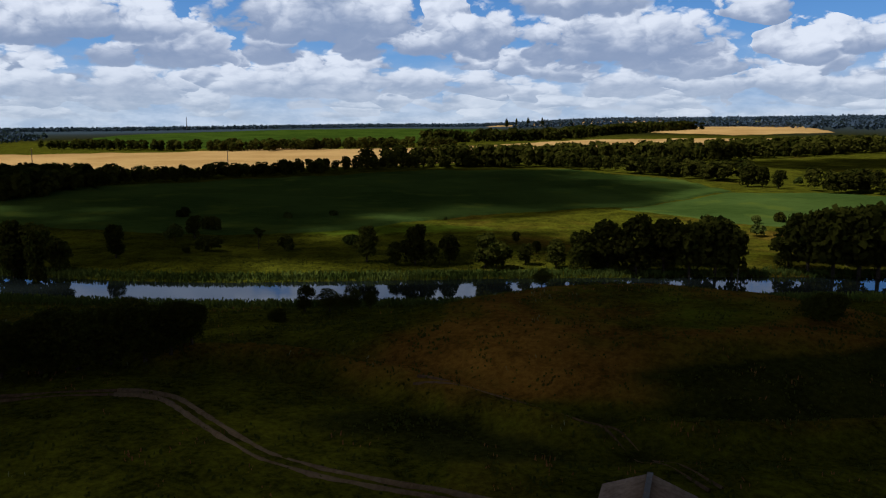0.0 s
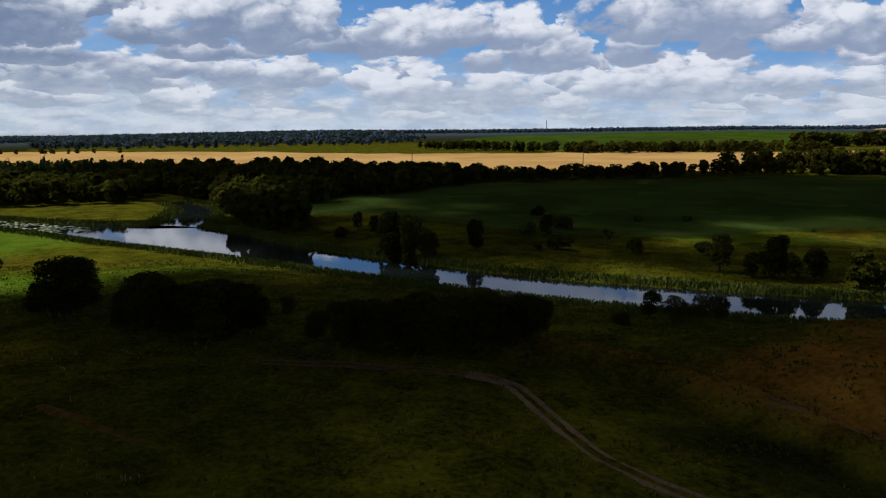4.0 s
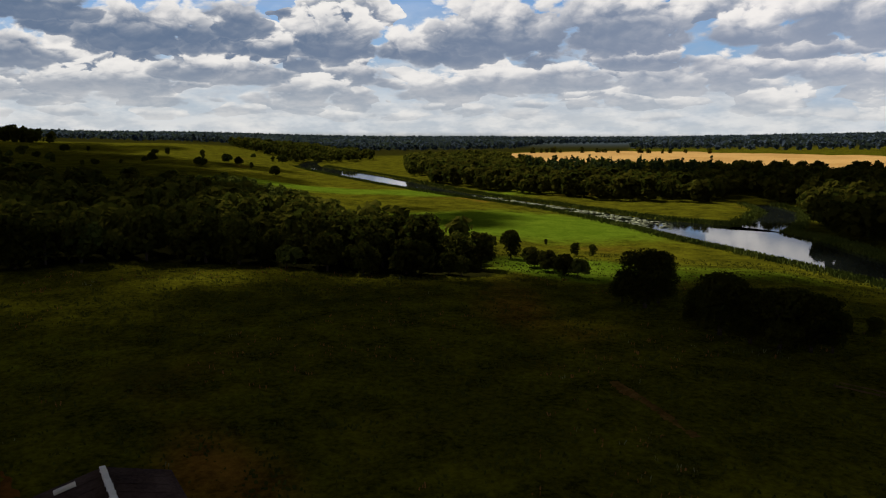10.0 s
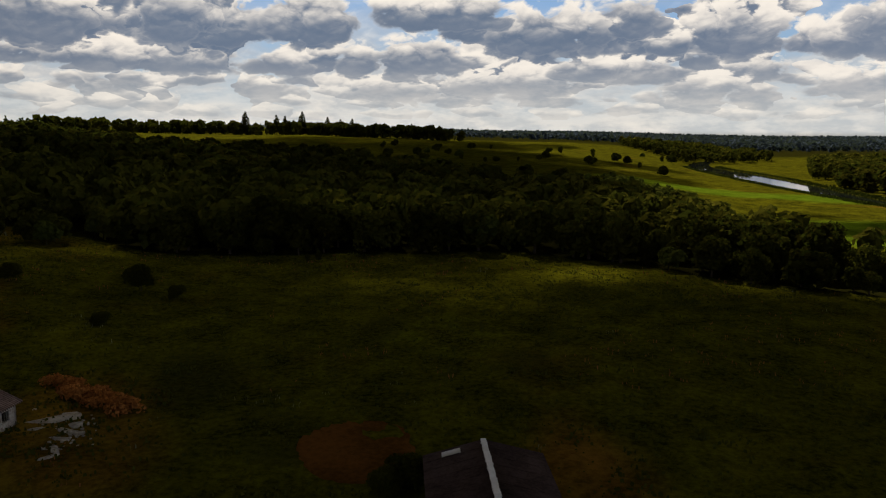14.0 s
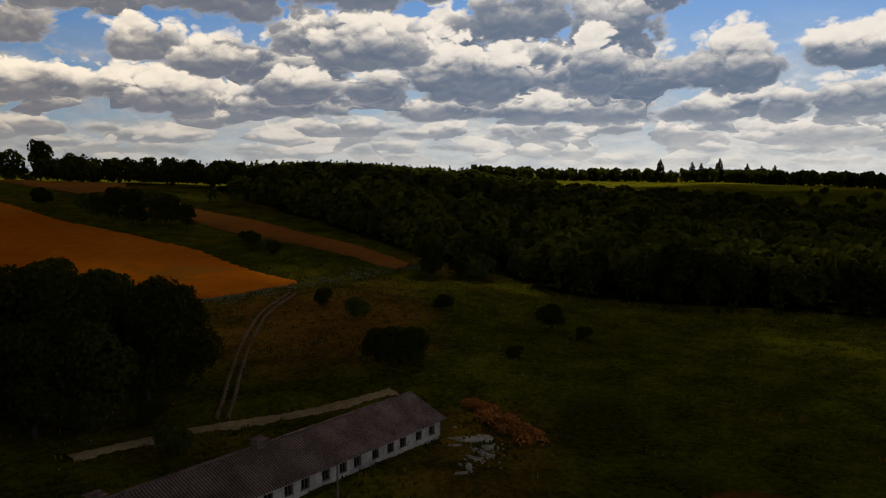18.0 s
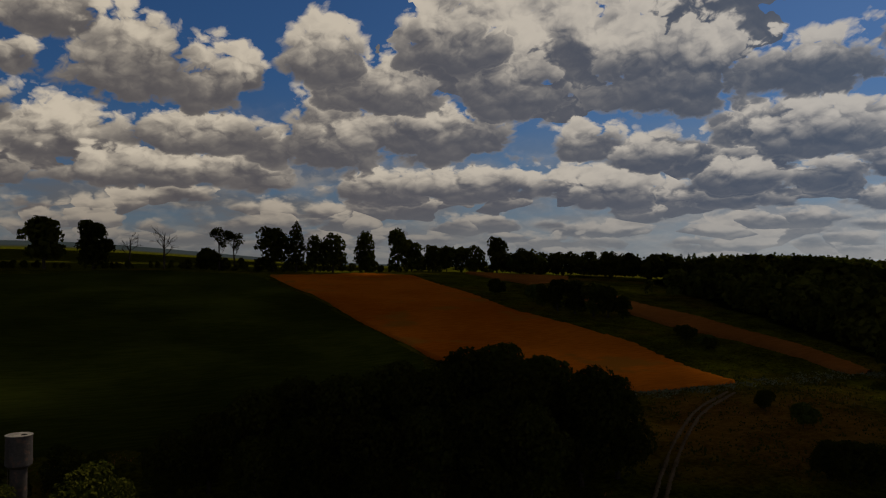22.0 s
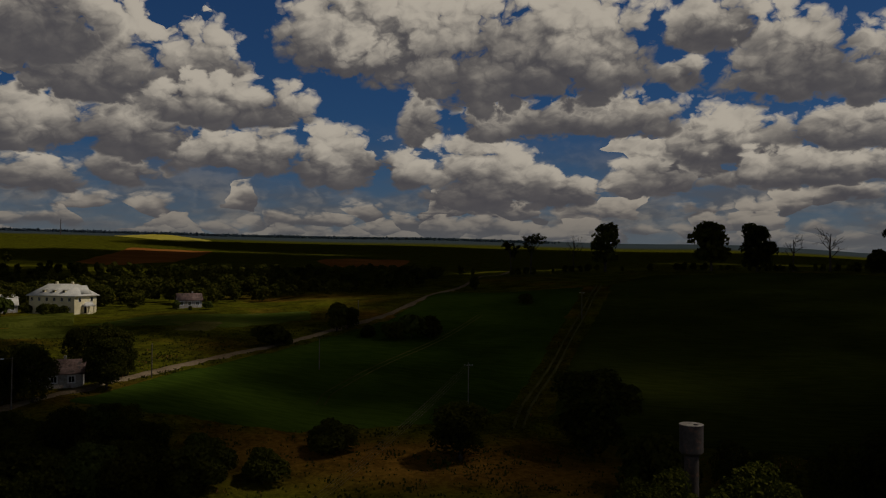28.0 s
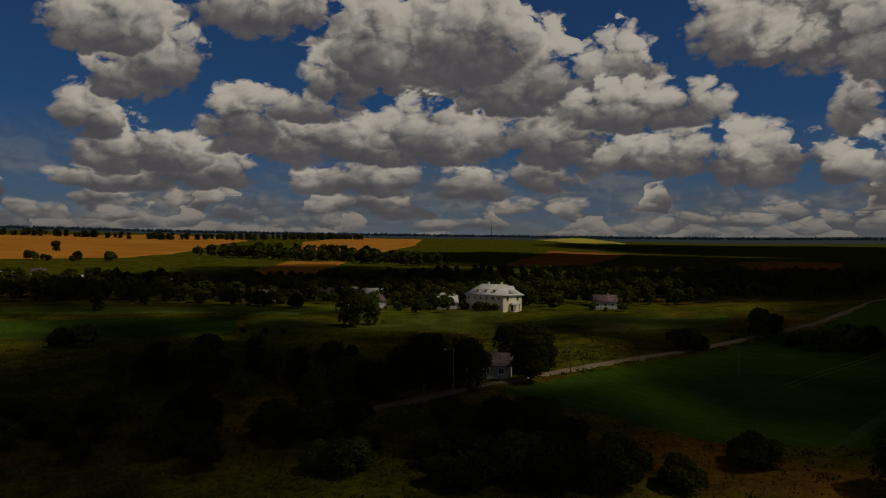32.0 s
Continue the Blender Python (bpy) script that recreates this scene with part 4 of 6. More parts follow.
def crown_lobes(rng, kind):
    """Ellipsoid lobes of a crown for a tree 10 m high."""
    if kind == "poplar":
        return [(rng.uniform(-.25, .25), rng.uniform(-.25, .25), 2.0 + 7.6 * i / 9, w, w, 0.95) for i, w in enumerate((1.1, 1.6, 1.9, 2.0, 1.95, 1.8, 1.6, 1.3, 0.9, 0.45))]
    if kind == "pine":
        return [(rng.uniform(-.2, .2), rng.uniform(-.2, .2), 2.2 + 7.2 * i / 9, w, w, 0.55) for i, w in enumerate((1.9, 1.85, 1.7, 1.5, 1.35, 1.15, 0.95, 0.7, 0.45, 0.22))]
    if kind == "bush":
        return [(rng.uniform(-3.4, 3.4), rng.uniform(-3.4, 3.4), rng.uniform(2.8, 6.4), *(rng.uniform(2.0, 3.6),) * 2, rng.uniform(2.2, 3.2)) for _ in range(8)] + [(0, 0, 6.0, 3.4, 3.4, 3.3)]
    lobes = [(0, 0, 6.2, 2.5, 2.5, 2.9), (0, 0, 3.0, 2.3, 2.3, 1.9)]
    spread, n = {"tall": (1.7, 9), "broad": (2.9, 14)}.get(kind, (2.4, 12))
    for i in range(n):
        t = i * 2.4 + rng.uniform(-.4, .4)
        z = rng.uniform(1.5, 8.2)
        q = spread * (1 - abs(z - 5.2) / 6.5) * rng.uniform(0.7, 1.1)
        s = rng.uniform(1.15, 1.95) * (1.0 if kind != "tall" else 0.9)
        lobes.append((q * math.cos(t), q * math.sin(t), z, s, s, s * rng.uniform(0.8, 1.1)))
    return lobes


def make_trunk(rng, kind, lobes):
    """A tapered trunk with limbs that reach into the lobes."""
    top = 9.2 if kind in ("poplar", "pine") else 6.5
    thick = {"bush": 0.16, "pine": 0.2, "poplar": 0.24}.get(kind, 0.26)
    bend = rng.uniform(-.3, .3, (4, 2))
    path = [(0, 0, -0.6), (0, 0, 0.4), (bend[0][0] * .4, bend[0][1] * .4, top * .33), (bend[1][0] * .7, bend[1][1] * .7, top * .66), (bend[2][0], bend[2][1], top)]
    pieces = [tube(path, [thick * 1.35, thick, thick * .8, thick * .5, thick * .12])]
    for l in lobes[1:8]:
        s = Vector((l[0] * .1, l[1] * .1, max(0.5, l[2] * .55)))
        e = Vector(l[:3])
        m = (s + e) / 2 + Vector((0, 0, -.2))
        pieces.append(tube([s, m, e], [thick * .42, thick * .28, thick * .08], 5))
    return join(pieces)


def tree_kind(kind, seed, count, size, mat, label, name="tree"):
    """A tree 10 m high, well below the ground's reach until it is copied into place."""
    rng = np.random.default_rng(seed)
    lobes = crown_lobes(rng, kind)
    v, f = make_trunk(rng, kind, lobes)
    data = raw_mesh("trunk", v, f, BARK)
    smooth_shade(data)
    base = tagged(new(name), label, "bush" if kind == "bush" else "tree")
    trunk = new("trunk", data)
    trunk.parent = base
    v, f = leaves(rng, lobes, count, size)
    crown = new("crown", raw_mesh("crown", v, f, mat))
    crown.parent = base
    return base


def bare_tree(seed, leafy=0, name="bare_tree", label="bare dead tree with thin grey branches"):
    """A dead or thinly leaved tree, 10 m high."""
    rng = np.random.default_rng(seed)
    pieces, tips = [tube([(0, 0, -.6), (0, 0, 2.2), (.2, .1, 5.0), (.1, .3, 7.5)], [.26, .2, .14, .06])], []

    def grow(p, d, length, r, depth):
        q = p + d * length
        pieces.append(tube([p, (p + q) / 2 + Vector(rng.uniform(-.12, .12, 3)) * length * .6, q], [r, r * .75, r * .45], 4))
        tips.append(q)
        if depth:
            for _ in range(3):
                grow(p + (q - p) * rng.uniform(.45, 1.0), (d + Vector(rng.uniform(-.75, .75, 3)) + Vector((0, 0, .12))).normalized(), length * rng.uniform(.5, .72), r * .5, depth - 1)

    for i in range(8):
        t = i * 2.4
        grow(Vector((.1, .1, rng.uniform(2.4, 6.8))), Vector((math.cos(t) * .8, math.sin(t) * .8, rng.uniform(.5, 1.2))).normalized(), rng.uniform(1.6, 2.7), .085, 2)
    v, f = join(pieces)
    base = tagged(new(name), label, "tree")
    trunk = new("trunk", raw_mesh("trunk", v, f, BARK))
    trunk.parent = base
    if leafy:
        lobes = [(*q, .55, .55, .5) for q in tips[::leafy]]
        v, f = leaves(rng, lobes, 700, .24)
        crown = new("crown", raw_mesh("crown", v, f, LEAF_DARK))
        crown.parent = base
    return base


KINDS = {
    "round": [tree_kind("round", 11 + i, 1150, 0.43, m, "dense round-crowned green broadleaf tree") for i, m in enumerate((LEAF, LEAF_DARK, LEAF))],
    "broad": [tree_kind("broad", 21 + i, 1450, 0.46, m, "wide dark green broadleaf tree") for i, m in enumerate((LEAF, LEAF_DARK))],
    "tall": [tree_kind("tall", 31 + i, 1150, 0.38, m, "tall narrow dark green broadleaf tree") for i, m in enumerate((LEAF_DARK, LEAF))],
    "poplar": [tree_kind("poplar", 41 + i, 1500, 0.27, LEAF_DARK, "tall columnar dark poplar tree", "poplar_tree") for i in range(2)],
    "bush": [tree_kind("bush", 61 + i, 820, 0.9, m, "low dense green bush", "bush") for i, m in enumerate((LEAF, LEAF_LIGHT, LEAF_DARK))],
    "light": [tree_kind("round", 71, 2600, 0.27, LEAF_LIGHT, "light green willow-like tree")],
    "light_near": [tree_kind("round", 71, 5200, 0.17, LEAF, "dense leafy green tree beside the tower")],
    "bare": [bare_tree(81), bare_tree(82)],
    "thin": [bare_tree(84, 2, "tree", "thinly leaved old tree with gaps in its crown")],
    "round_near": [tree_kind("round", 13 + i, 5600, 0.19, m, "dense dark green broadleaf tree with a rounded crown") for i, m in enumerate((LEAF, LEAF_DARK))],
    "broad_near": [tree_kind("broad", 24 + i, 6800, 0.195, m, "wide dark green broadleaf tree in a grove") for i, m in enumerate((LEAF_DARK, LEAF))],
    "bush_near": [tree_kind("bush", 65 + i, 4200, 0.39, m, "dense leafy green bush", "bush") for i, m in enumerate((LEAF, LEAF_LIGHT, LEAF_DARK))],
}
USED = {}
dice = random.Random(5)


def plant(kind, az, r, tall, wide=1.0, label=""):
    """Stands a tree of that height at a bearing and a distance."""
    x, y = bearing(az, r)
    k = KINDS[kind + "_near" if r < 175 and kind + "_near" in KINDS else kind]
    i = dice.randrange(len(k))
    s = tall / (9.2 if kind == "bush" else 9.6)
    m = pose(x, y, float(height(x, y)) - 0.15, 0, 0, dice.uniform(0, 360))
    size = Matrix.Diagonal((s * wide, s * wide, s, 1))
    if k[i] in USED:
        ob = copy_thing(k[i], m)
        ob.matrix_basis = m @ size
    else:
        ob = k[i]
        USED[ob] = True
        ob.matrix_basis = m @ size
    if label:
        tagged(ob, label)
    return ob


def clump_template(seed, count, size, kind="round"):
    rng = np.random.default_rng(seed)
    lobes = crown_lobes(rng, kind)
    return leaves(rng, lobes, count, size, 0.3)


def woods(name, places, templates, mat, label):
    """Many trees nobody could count, as one mesh. places: x, y, height, width factor."""
    rng = np.random.default_rng(len(places))
    vs, fs, at = [], [], 0
    pts = np.array(places)
    zs = height(pts[:, 0], pts[:, 1])
    for (x, y, tall, wide), z in zip(places, zs):
        v, f = templates[rng.integers(len(templates))]
        t, s = rng.uniform(0, math.tau), tall / 10
        c, q = math.cos(t) * s * wide, math.sin(t) * s * wide
        vs.append(np.stack([v[:, 0] * c - v[:, 1] * q + x, v[:, 0] * q + v[:, 1] * c + y, v[:, 2] * s + z - 0.2], 1))
        fs.append(f + at)
        at += len(v)
    data = raw_mesh(name, np.concatenate(vs), np.concatenate(fs), mat)
    paint(data, "tone", np.repeat(rng.uniform(-0.12, 0.62, len(vs)) , [len(v) for v in vs]))
    return tagged(new(name, data), label, "woodland", kind="stuff")


def scatter(corners, gap, seed):
    """Evenly uneven places in a polygon of bearing, distance corners."""
    rng = np.random.default_rng(seed)
    pts = np.array([bearing(*c) for c in corners])
    lo, hi = pts.min(0), pts.max(0)
    gx, gy = np.meshgrid(np.arange(lo[0], hi[0], gap), np.arange(lo[1], hi[1], gap), indexing="ij")
    x, y = (gx + rng.uniform(-.45, .45, gx.shape) * gap).ravel(), (gy + rng.uniform(-.45, .45, gx.shape) * gap).ravel()
    keep = inside(x, y, corners) & (river_gap(x, y) > 1)
    return x[keep], y[keep], rng


def belt(course, wide, gap, seed):
    """Places along a line of bearing, distance points."""
    rng = np.random.default_rng(seed)
    pts = np.array([bearing(*c) for c in course])
    seg = np.linalg.norm(np.diff(pts, axis=0), axis=1)
    t = np.concatenate([[0], np.cumsum(seg)])
    n = int(t[-1] * max(wide, gap) / gap ** 2)
    s = rng.uniform(0, t[-1], n)
    return np.stack([np.interp(s, t, pts[:, i]) + rng.uniform(-.5, .5, n) * wide for i in range(2)], 1), rng


# ---- buildings ----
def boxes(name, blocks, mat, bevel=0.0):
    """One mesh of boxes, each (x0, y0, z0, x1, y1, z1)."""
    bm = bmesh.new()
    for x0, y0, z0, x1, y1, z1 in blocks:
        m = Matrix.Translation(((x0 + x1) / 2, (y0 + y1) / 2, (z0 + z1) / 2)) @ Matrix.Diagonal((x1 - x0, y1 - y0, z1 - z0, 1))
        bmesh.ops.create_cube(bm, size=1.0, matrix=m)
    if bevel:
        bmesh.ops.bevel(bm, geom=list(bm.edges), offset=bevel, segments=1, affect="EDGES")
    data = bpy.data.meshes.new(name)
    bm.to_mesh(data)
    bm.free()
    data.materials.append(mat)
    return data


def part(name, data, parent, label=""):
    ob = new(name, data)
    ob.parent = parent
    return tagged(ob, label) if label else ob


def thing(name, m, label, category, group=""):
    ob = tagged(new(name), label, category, group)
    ob.matrix_basis = m
    return ob


def slab(corners, thick, mat, name="roof"):
    """A thick sheet through four corners, in order."""
    c = np.array(corners, float)
    n = np.cross(c[1] - c[0], c[3] - c[0])
    n = n / np.linalg.norm(n) * thick
    if n[2] < 0:
        n = -n
    v = np.concatenate([c, c + n])
    f = np.array([(3, 2, 1, 0), (4, 5, 6, 7), (0, 1, 5, 4), (1, 2, 6, 5), (2, 3, 7, 6), (3, 0, 4, 7)])
    return raw_mesh(name, v, f, mat)


def waved(x0, x1, low, high, pitch, mat, name="roof_slope"):
    """A corrugated slope from (y, z) low to high, with waves along x."""
    n = int((x1 - x0) / pitch * 2) + 1
    x = np.linspace(x0, x1, n)
    rows = 15
    k = np.linspace(0, 1, rows)
    X, K = np.meshgrid(x, k, indexing="ij")
    rng = np.random.default_rng(7)
    Z = low[1] + (high[1] - low[1]) * K + 0.08 * (-1) ** np.arange(n)[:, None] + 0.03 * ((K * 7) % 1) + rng.normal(0, 0.006, X.shape) + 0.05 * np.sin(X * 0.21 + 1)
    Y = low[0] + (high[0] - low[0]) * K
    top = np.stack([X, Y, Z], -1).reshape(-1, 3)
    f = grid_faces(n, rows)
    v = np.concatenate([top, top - (0, 0, 0.05)])
    return raw_mesh(name, v, np.concatenate([f, f[:, ::-1] + len(top)]), mat)


WHITEWASH = mottled("old_whitewash", (0.27, 0.235, 0.20), (0.50, 0.455, 0.40), 0.5, 3.0, depth=0.3, distance=0.03, third=(0.26, 0.20, 0.16))
PLASTER = mottled("cream_plaster", (0.64, 0.54, 0.32), (0.79, 0.69, 0.43), 0.3, 4.0, depth=0.15, distance=0.02)
SLATE = mottled("weathered_corrugated_sheet", (0.085, 0.055, 0.046), (0.20, 0.135, 0.115), 0.35, 2.4, depth=0.3, distance=0.03, third=(0.06, 0.05, 0.045))
ROOF, rn, rskin, rat = material("corrugated_barn_sheet", 0.95, 0.1)
r_big, r_fine = rn.noise(rat, 0.3, 4.0), rn.noise(rat, 3.0, 5.0, 0.65)
bands = rn.add("ShaderNodeTexWave")
bands.bands_direction = "X"
rn.link(rat, bands.inputs["Vector"])
bands.inputs["Scale"].default_value, bands.inputs["Distortion"].default_value = 0.952, 0.0
old = rn.mix(rn.math("ADD", rn.ramp(r_big, 0.35, 0.65, 0.0, 0.6), rn.ramp(r_fine, 0.3, 0.7, -0.1, 0.5), clamp=True), (0.13, 0.082, 0.072), (0.34, 0.245, 0.220))
# groove shade put into the sheet colour as dark bands between the waves
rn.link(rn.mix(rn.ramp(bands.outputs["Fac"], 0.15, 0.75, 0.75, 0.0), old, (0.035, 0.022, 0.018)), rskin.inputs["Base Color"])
relief_of(rn, rskin, bands.outputs["Fac"], 0.6, 0.12)
TIN = mottled("pale_tin_roof", (0.44, 0.41, 0.35), (0.62, 0.58, 0.49), 0.4, 2.0, rough=0.55, spec=0.4, depth=0.15, distance=0.02)
BOARD = mottled("sun_bleached_roofing", (0.17, 0.115, 0.080), (0.31, 0.225, 0.165), 0.4, 2.4, depth=0.3, distance=0.03)
HEAP = mottled("dead_orange_brush", (0.22, 0.075, 0.016), (0.46, 0.185, 0.050), 0.4, 3.0)
FELT = mottled("dark_roof_felt", (0.035, 0.024, 0.022), (0.075, 0.052, 0.046), 0.4, 3.0, depth=0.3, distance=0.02)
RUST = mottled("rusty_steel", (0.040, 0.029, 0.023), (0.082, 0.063, 0.051), 0.5, 3.0, rough=0.6, spec=0.4, depth=0.2, distance=0.02, third=(0.13, 0.07, 0.045))
POST = mottled("weathered_pole", (0.10, 0.083, 0.066), (0.19, 0.162, 0.130), 0.5, 3.0, depth=0.3, distance=0.03)
CONCRETE = mottled("old_concrete", (0.21, 0.18, 0.145), (0.40, 0.36, 0.30), 0.5, 3.0, depth=0.3, distance=0.03)
TIMBER = mottled("grey_timber", (0.07, 0.055, 0.042), (0.17, 0.14, 0.11), 0.8, 6.0, depth=0.4, distance=0.02)
WHITE = mottled("white_paint", (0.66, 0.65, 0.62), (0.80, 0.79, 0.77), 0.8, 5.0, depth=0.1, distance=0.01)
# near-black fill; behind the barn windows it stands in for shade
DARK = mottled("near_black_fill", (0.010, 0.009, 0.008), (0.022, 0.020, 0.018), 0.6, 4.0)
BRUSH = mottled("dead_reddish_brush", (0.13, 0.050, 0.018), (0.30, 0.135, 0.050), 0.4, 3.0)
GLASS, xn, xskin, xat = material("window_glass", 0.06, 0.5)
xskin.inputs["Base Color"].default_value = (0.016, 0.018, 0.020, 1)
relief_of(xn, xskin, xn.noise(xat, 0.8, 2.0), 0.04, 0.05)


def wall_with_holes(x0, x1, y0, y1, tall, holes, sill, head):
    """Boxes of a wall along x, from y0 to y1, with openings (left, right) between sill and head."""
    blocks, at = [(x0, y0, -0.6, x1, y1, sill), (x0, y0, head, x1, y1, tall)], x0
    for a, b in holes:
        blocks.append((at, y0, sill, a, y1, head))
        at = b
    blocks.append((at, y0, sill, x1, y1, head))
    return blocks


def window(parent, a, b, y, sill, head, frame_mat, broken=False):
    """A window across an opening along x at depth y: frame, mullion and panes."""
    w = part("window", boxes("window", [(a, y - .04, sill, a + .08, y + .04, head), (b - .08, y - .04, sill, b, y + .04, head), (a, y - .04, sill, b, y + .04, sill + .08),
                                        (a, y - .04, head - .08, b, y + .04, head), ((a + b) / 2 - .035, y - .035, sill, (a + b) / 2 + .035, y + .035, head)], frame_mat), parent)
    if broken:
        # a near-black sheet painted for the unlit inside
        part("opening", boxes("opening", [(a, y - .3, sill, b, y - .24, head)], DARK), w, "near-black sheet in place of the shade behind the window")
    else:
        m = (a + b) / 2
        for p, q in ((a + .08, m - .035), (m + .035, b - .08)):
            part("pane", boxes("pane", [(p, y - .012, sill + .08, q, y + .012, head - .08)], GLASS), w)
    return w


def long_barn():
    x, y = -81.2, -49.8
    ob = thing("barn", pose(x, y, 0.8, 0, 0, -5.5), "long low whitewashed barn with a corrugated grey roof", "barn")
    length, deep, tall, ridge = 60.0, 10.0, 2.6, 4.9
    holes = [(1.1 + i * 2.55 + 0.35 * (i % 3 == 2), 2.25 + i * 2.55 + 0.35 * (i % 3 == 2)) for i in range(22)]
    part("wall", boxes("wall", wall_with_holes(0, length, -0.35, 0, tall, holes, 0.95, 2.05), WHITEWASH), ob)
    part("wall", boxes("wall", [(0, -deep, -0.6, length, -deep + 0.35, tall)], WHITEWASH), ob)
    for a in (0, length - 0.35):
        part("gable", raw_mesh("gable", [(a, -deep, -0.6), (a, 0, -0.6), (a, 0, tall), (a, -deep / 2, ridge - 0.1), (a, -deep, tall),
                                         (a + .35, -deep, -0.6), (a + .35, 0, -0.6), (a + .35, 0, tall), (a + .35, -deep / 2, ridge - 0.1), (a + .35, -deep, tall)],
                               [(0, 1, 2, 2), (0, 2, 3, 4), (6, 5, 9, 8), (6, 8, 7, 7), (2, 7, 8, 3), (4, 3, 8, 9), (1, 6, 7, 2), (0, 4, 9, 5)], WHITEWASH), ob)
    for a, b in holes:
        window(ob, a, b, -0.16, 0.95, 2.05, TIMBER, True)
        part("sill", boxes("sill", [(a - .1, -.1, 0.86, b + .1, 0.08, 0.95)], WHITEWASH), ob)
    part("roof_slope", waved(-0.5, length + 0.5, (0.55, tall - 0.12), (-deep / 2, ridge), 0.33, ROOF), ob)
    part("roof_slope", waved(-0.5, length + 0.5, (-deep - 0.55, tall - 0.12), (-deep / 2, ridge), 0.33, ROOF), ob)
    part("ridge_cap", boxes("ridge_cap", [(-0.5, -deep / 2 - .22, ridge - .02, length + .5, -deep / 2 + .22, ridge + .1)], SLATE, 0.03), ob)
    for a in (23.4, 41.0):
        vent = part("roof_vent", boxes("roof_vent", [(a, -deep / 2 - .5, ridge - .4, a + 1.2, -deep / 2 + .45, ridge + .6)], TIMBER), ob, "small weathered timber ridge vent")
        part("vent_roof", slab([(a - .2, -deep / 2 - .75, ridge + .66), (a + 1.4, -deep / 2 - .75, ridge + .66), (a + 1.4, -deep / 2 + .7, ridge + .56), (a - .2, -deep / 2 + .7, ridge + .56)], .06, SLATE), vent)
    part("plinth", boxes("plinth", [(-.05, 0.0, -0.6, length, 0.1, 0.28)], CONCRETE), ob)


def shed(name, az, r, half, reach, tall, ridge, turn, roof, cap, label, skylight=False):
    """A gabled shed whose far gable stands at a bearing and distance; its ridge runs back towards the eye."""
    x, y = bearing(az, r)
    ob = thing(name, pose(x, y, float(height(x, y)), 0, 0, az + turn), label, "shed")
    part("wall", boxes("wall", [(-half + .3, -reach, -.6, -half + .55, -.3, tall)], WHITEWASH), ob)
    part("wall", boxes("wall", [(half - .55, -reach, -.6, half - .3, -.3, tall)], WHITEWASH), ob)
    for a in (-.55, -reach):
        part("gable", raw_mesh("gable", [(-half + .3, a, -.6), (half - .3, a, -.6), (half - .3, a, tall), (0, a, ridge - .12), (-half + .3, a, tall),
                                         (-half + .3, a + .25, -.6), (half - .3, a + .25, -.6), (half - .3, a + .25, tall), (0, a + .25, ridge - .12), (-half + .3, a + .25, tall)],
                               [(0, 1, 2, 2), (0, 2, 3, 4), (6, 5, 9, 8), (6, 8, 7, 7), (2, 7, 8, 3), (4, 3, 8, 9), (1, 6, 7, 2), (0, 4, 9, 5)], WHITEWASH), ob)
    drop = (ridge - tall) / (half - .3) * half
    for s in (-1, 1):
        slope_part = part("roof_slope", slab([(0, -reach - .4, ridge), (0, 0, ridge), (s * half, 0, ridge - drop), (s * half, -reach - .4, ridge - drop)], .07, roof), ob)
        for k in range(1, 9):
            yk = -reach * k / 9
            part("batten", slab([(s * .1, yk, ridge + .075 - drop * .1 / half), (s * .1, yk + .05, ridge + .075 - drop * .1 / half), (s * half, yk + .05, ridge - drop + .075), (s * half, yk, ridge - drop + .075)], .025, roof), slope_part)
        if skylight and s < 0:
            part("patch", slab([(s * 2.2, -1.6, ridge - drop * 2.2 / half + .09), (s * 2.2, -.6, ridge - drop * 2.2 / half + .09), (s * 3.9, -.6, ridge - drop * 3.9 / half + .09), (s * 3.9, -1.6, ridge - drop * 3.9 / half + .09)], .03, TIN), slope_part, "pale tin patch sheet")
    rng = np.random.default_rng(3)
    blocks = [(-.24, -reach - .4, ridge - .04, .24, .05, ridge + .14)]
    if cap is WHITE:
        blocks += [(-.24 - rng.uniform(0, .10), -k, ridge - .10, .24 + rng.uniform(0, .10), -k + .22, ridge + .1) for k in np.arange(.5, reach, .5)]
    part("ridge_cap", boxes("ridge_cap", blocks, cap), ob, "white painted ridge cap" if cap is WHITE else "")
    return ob


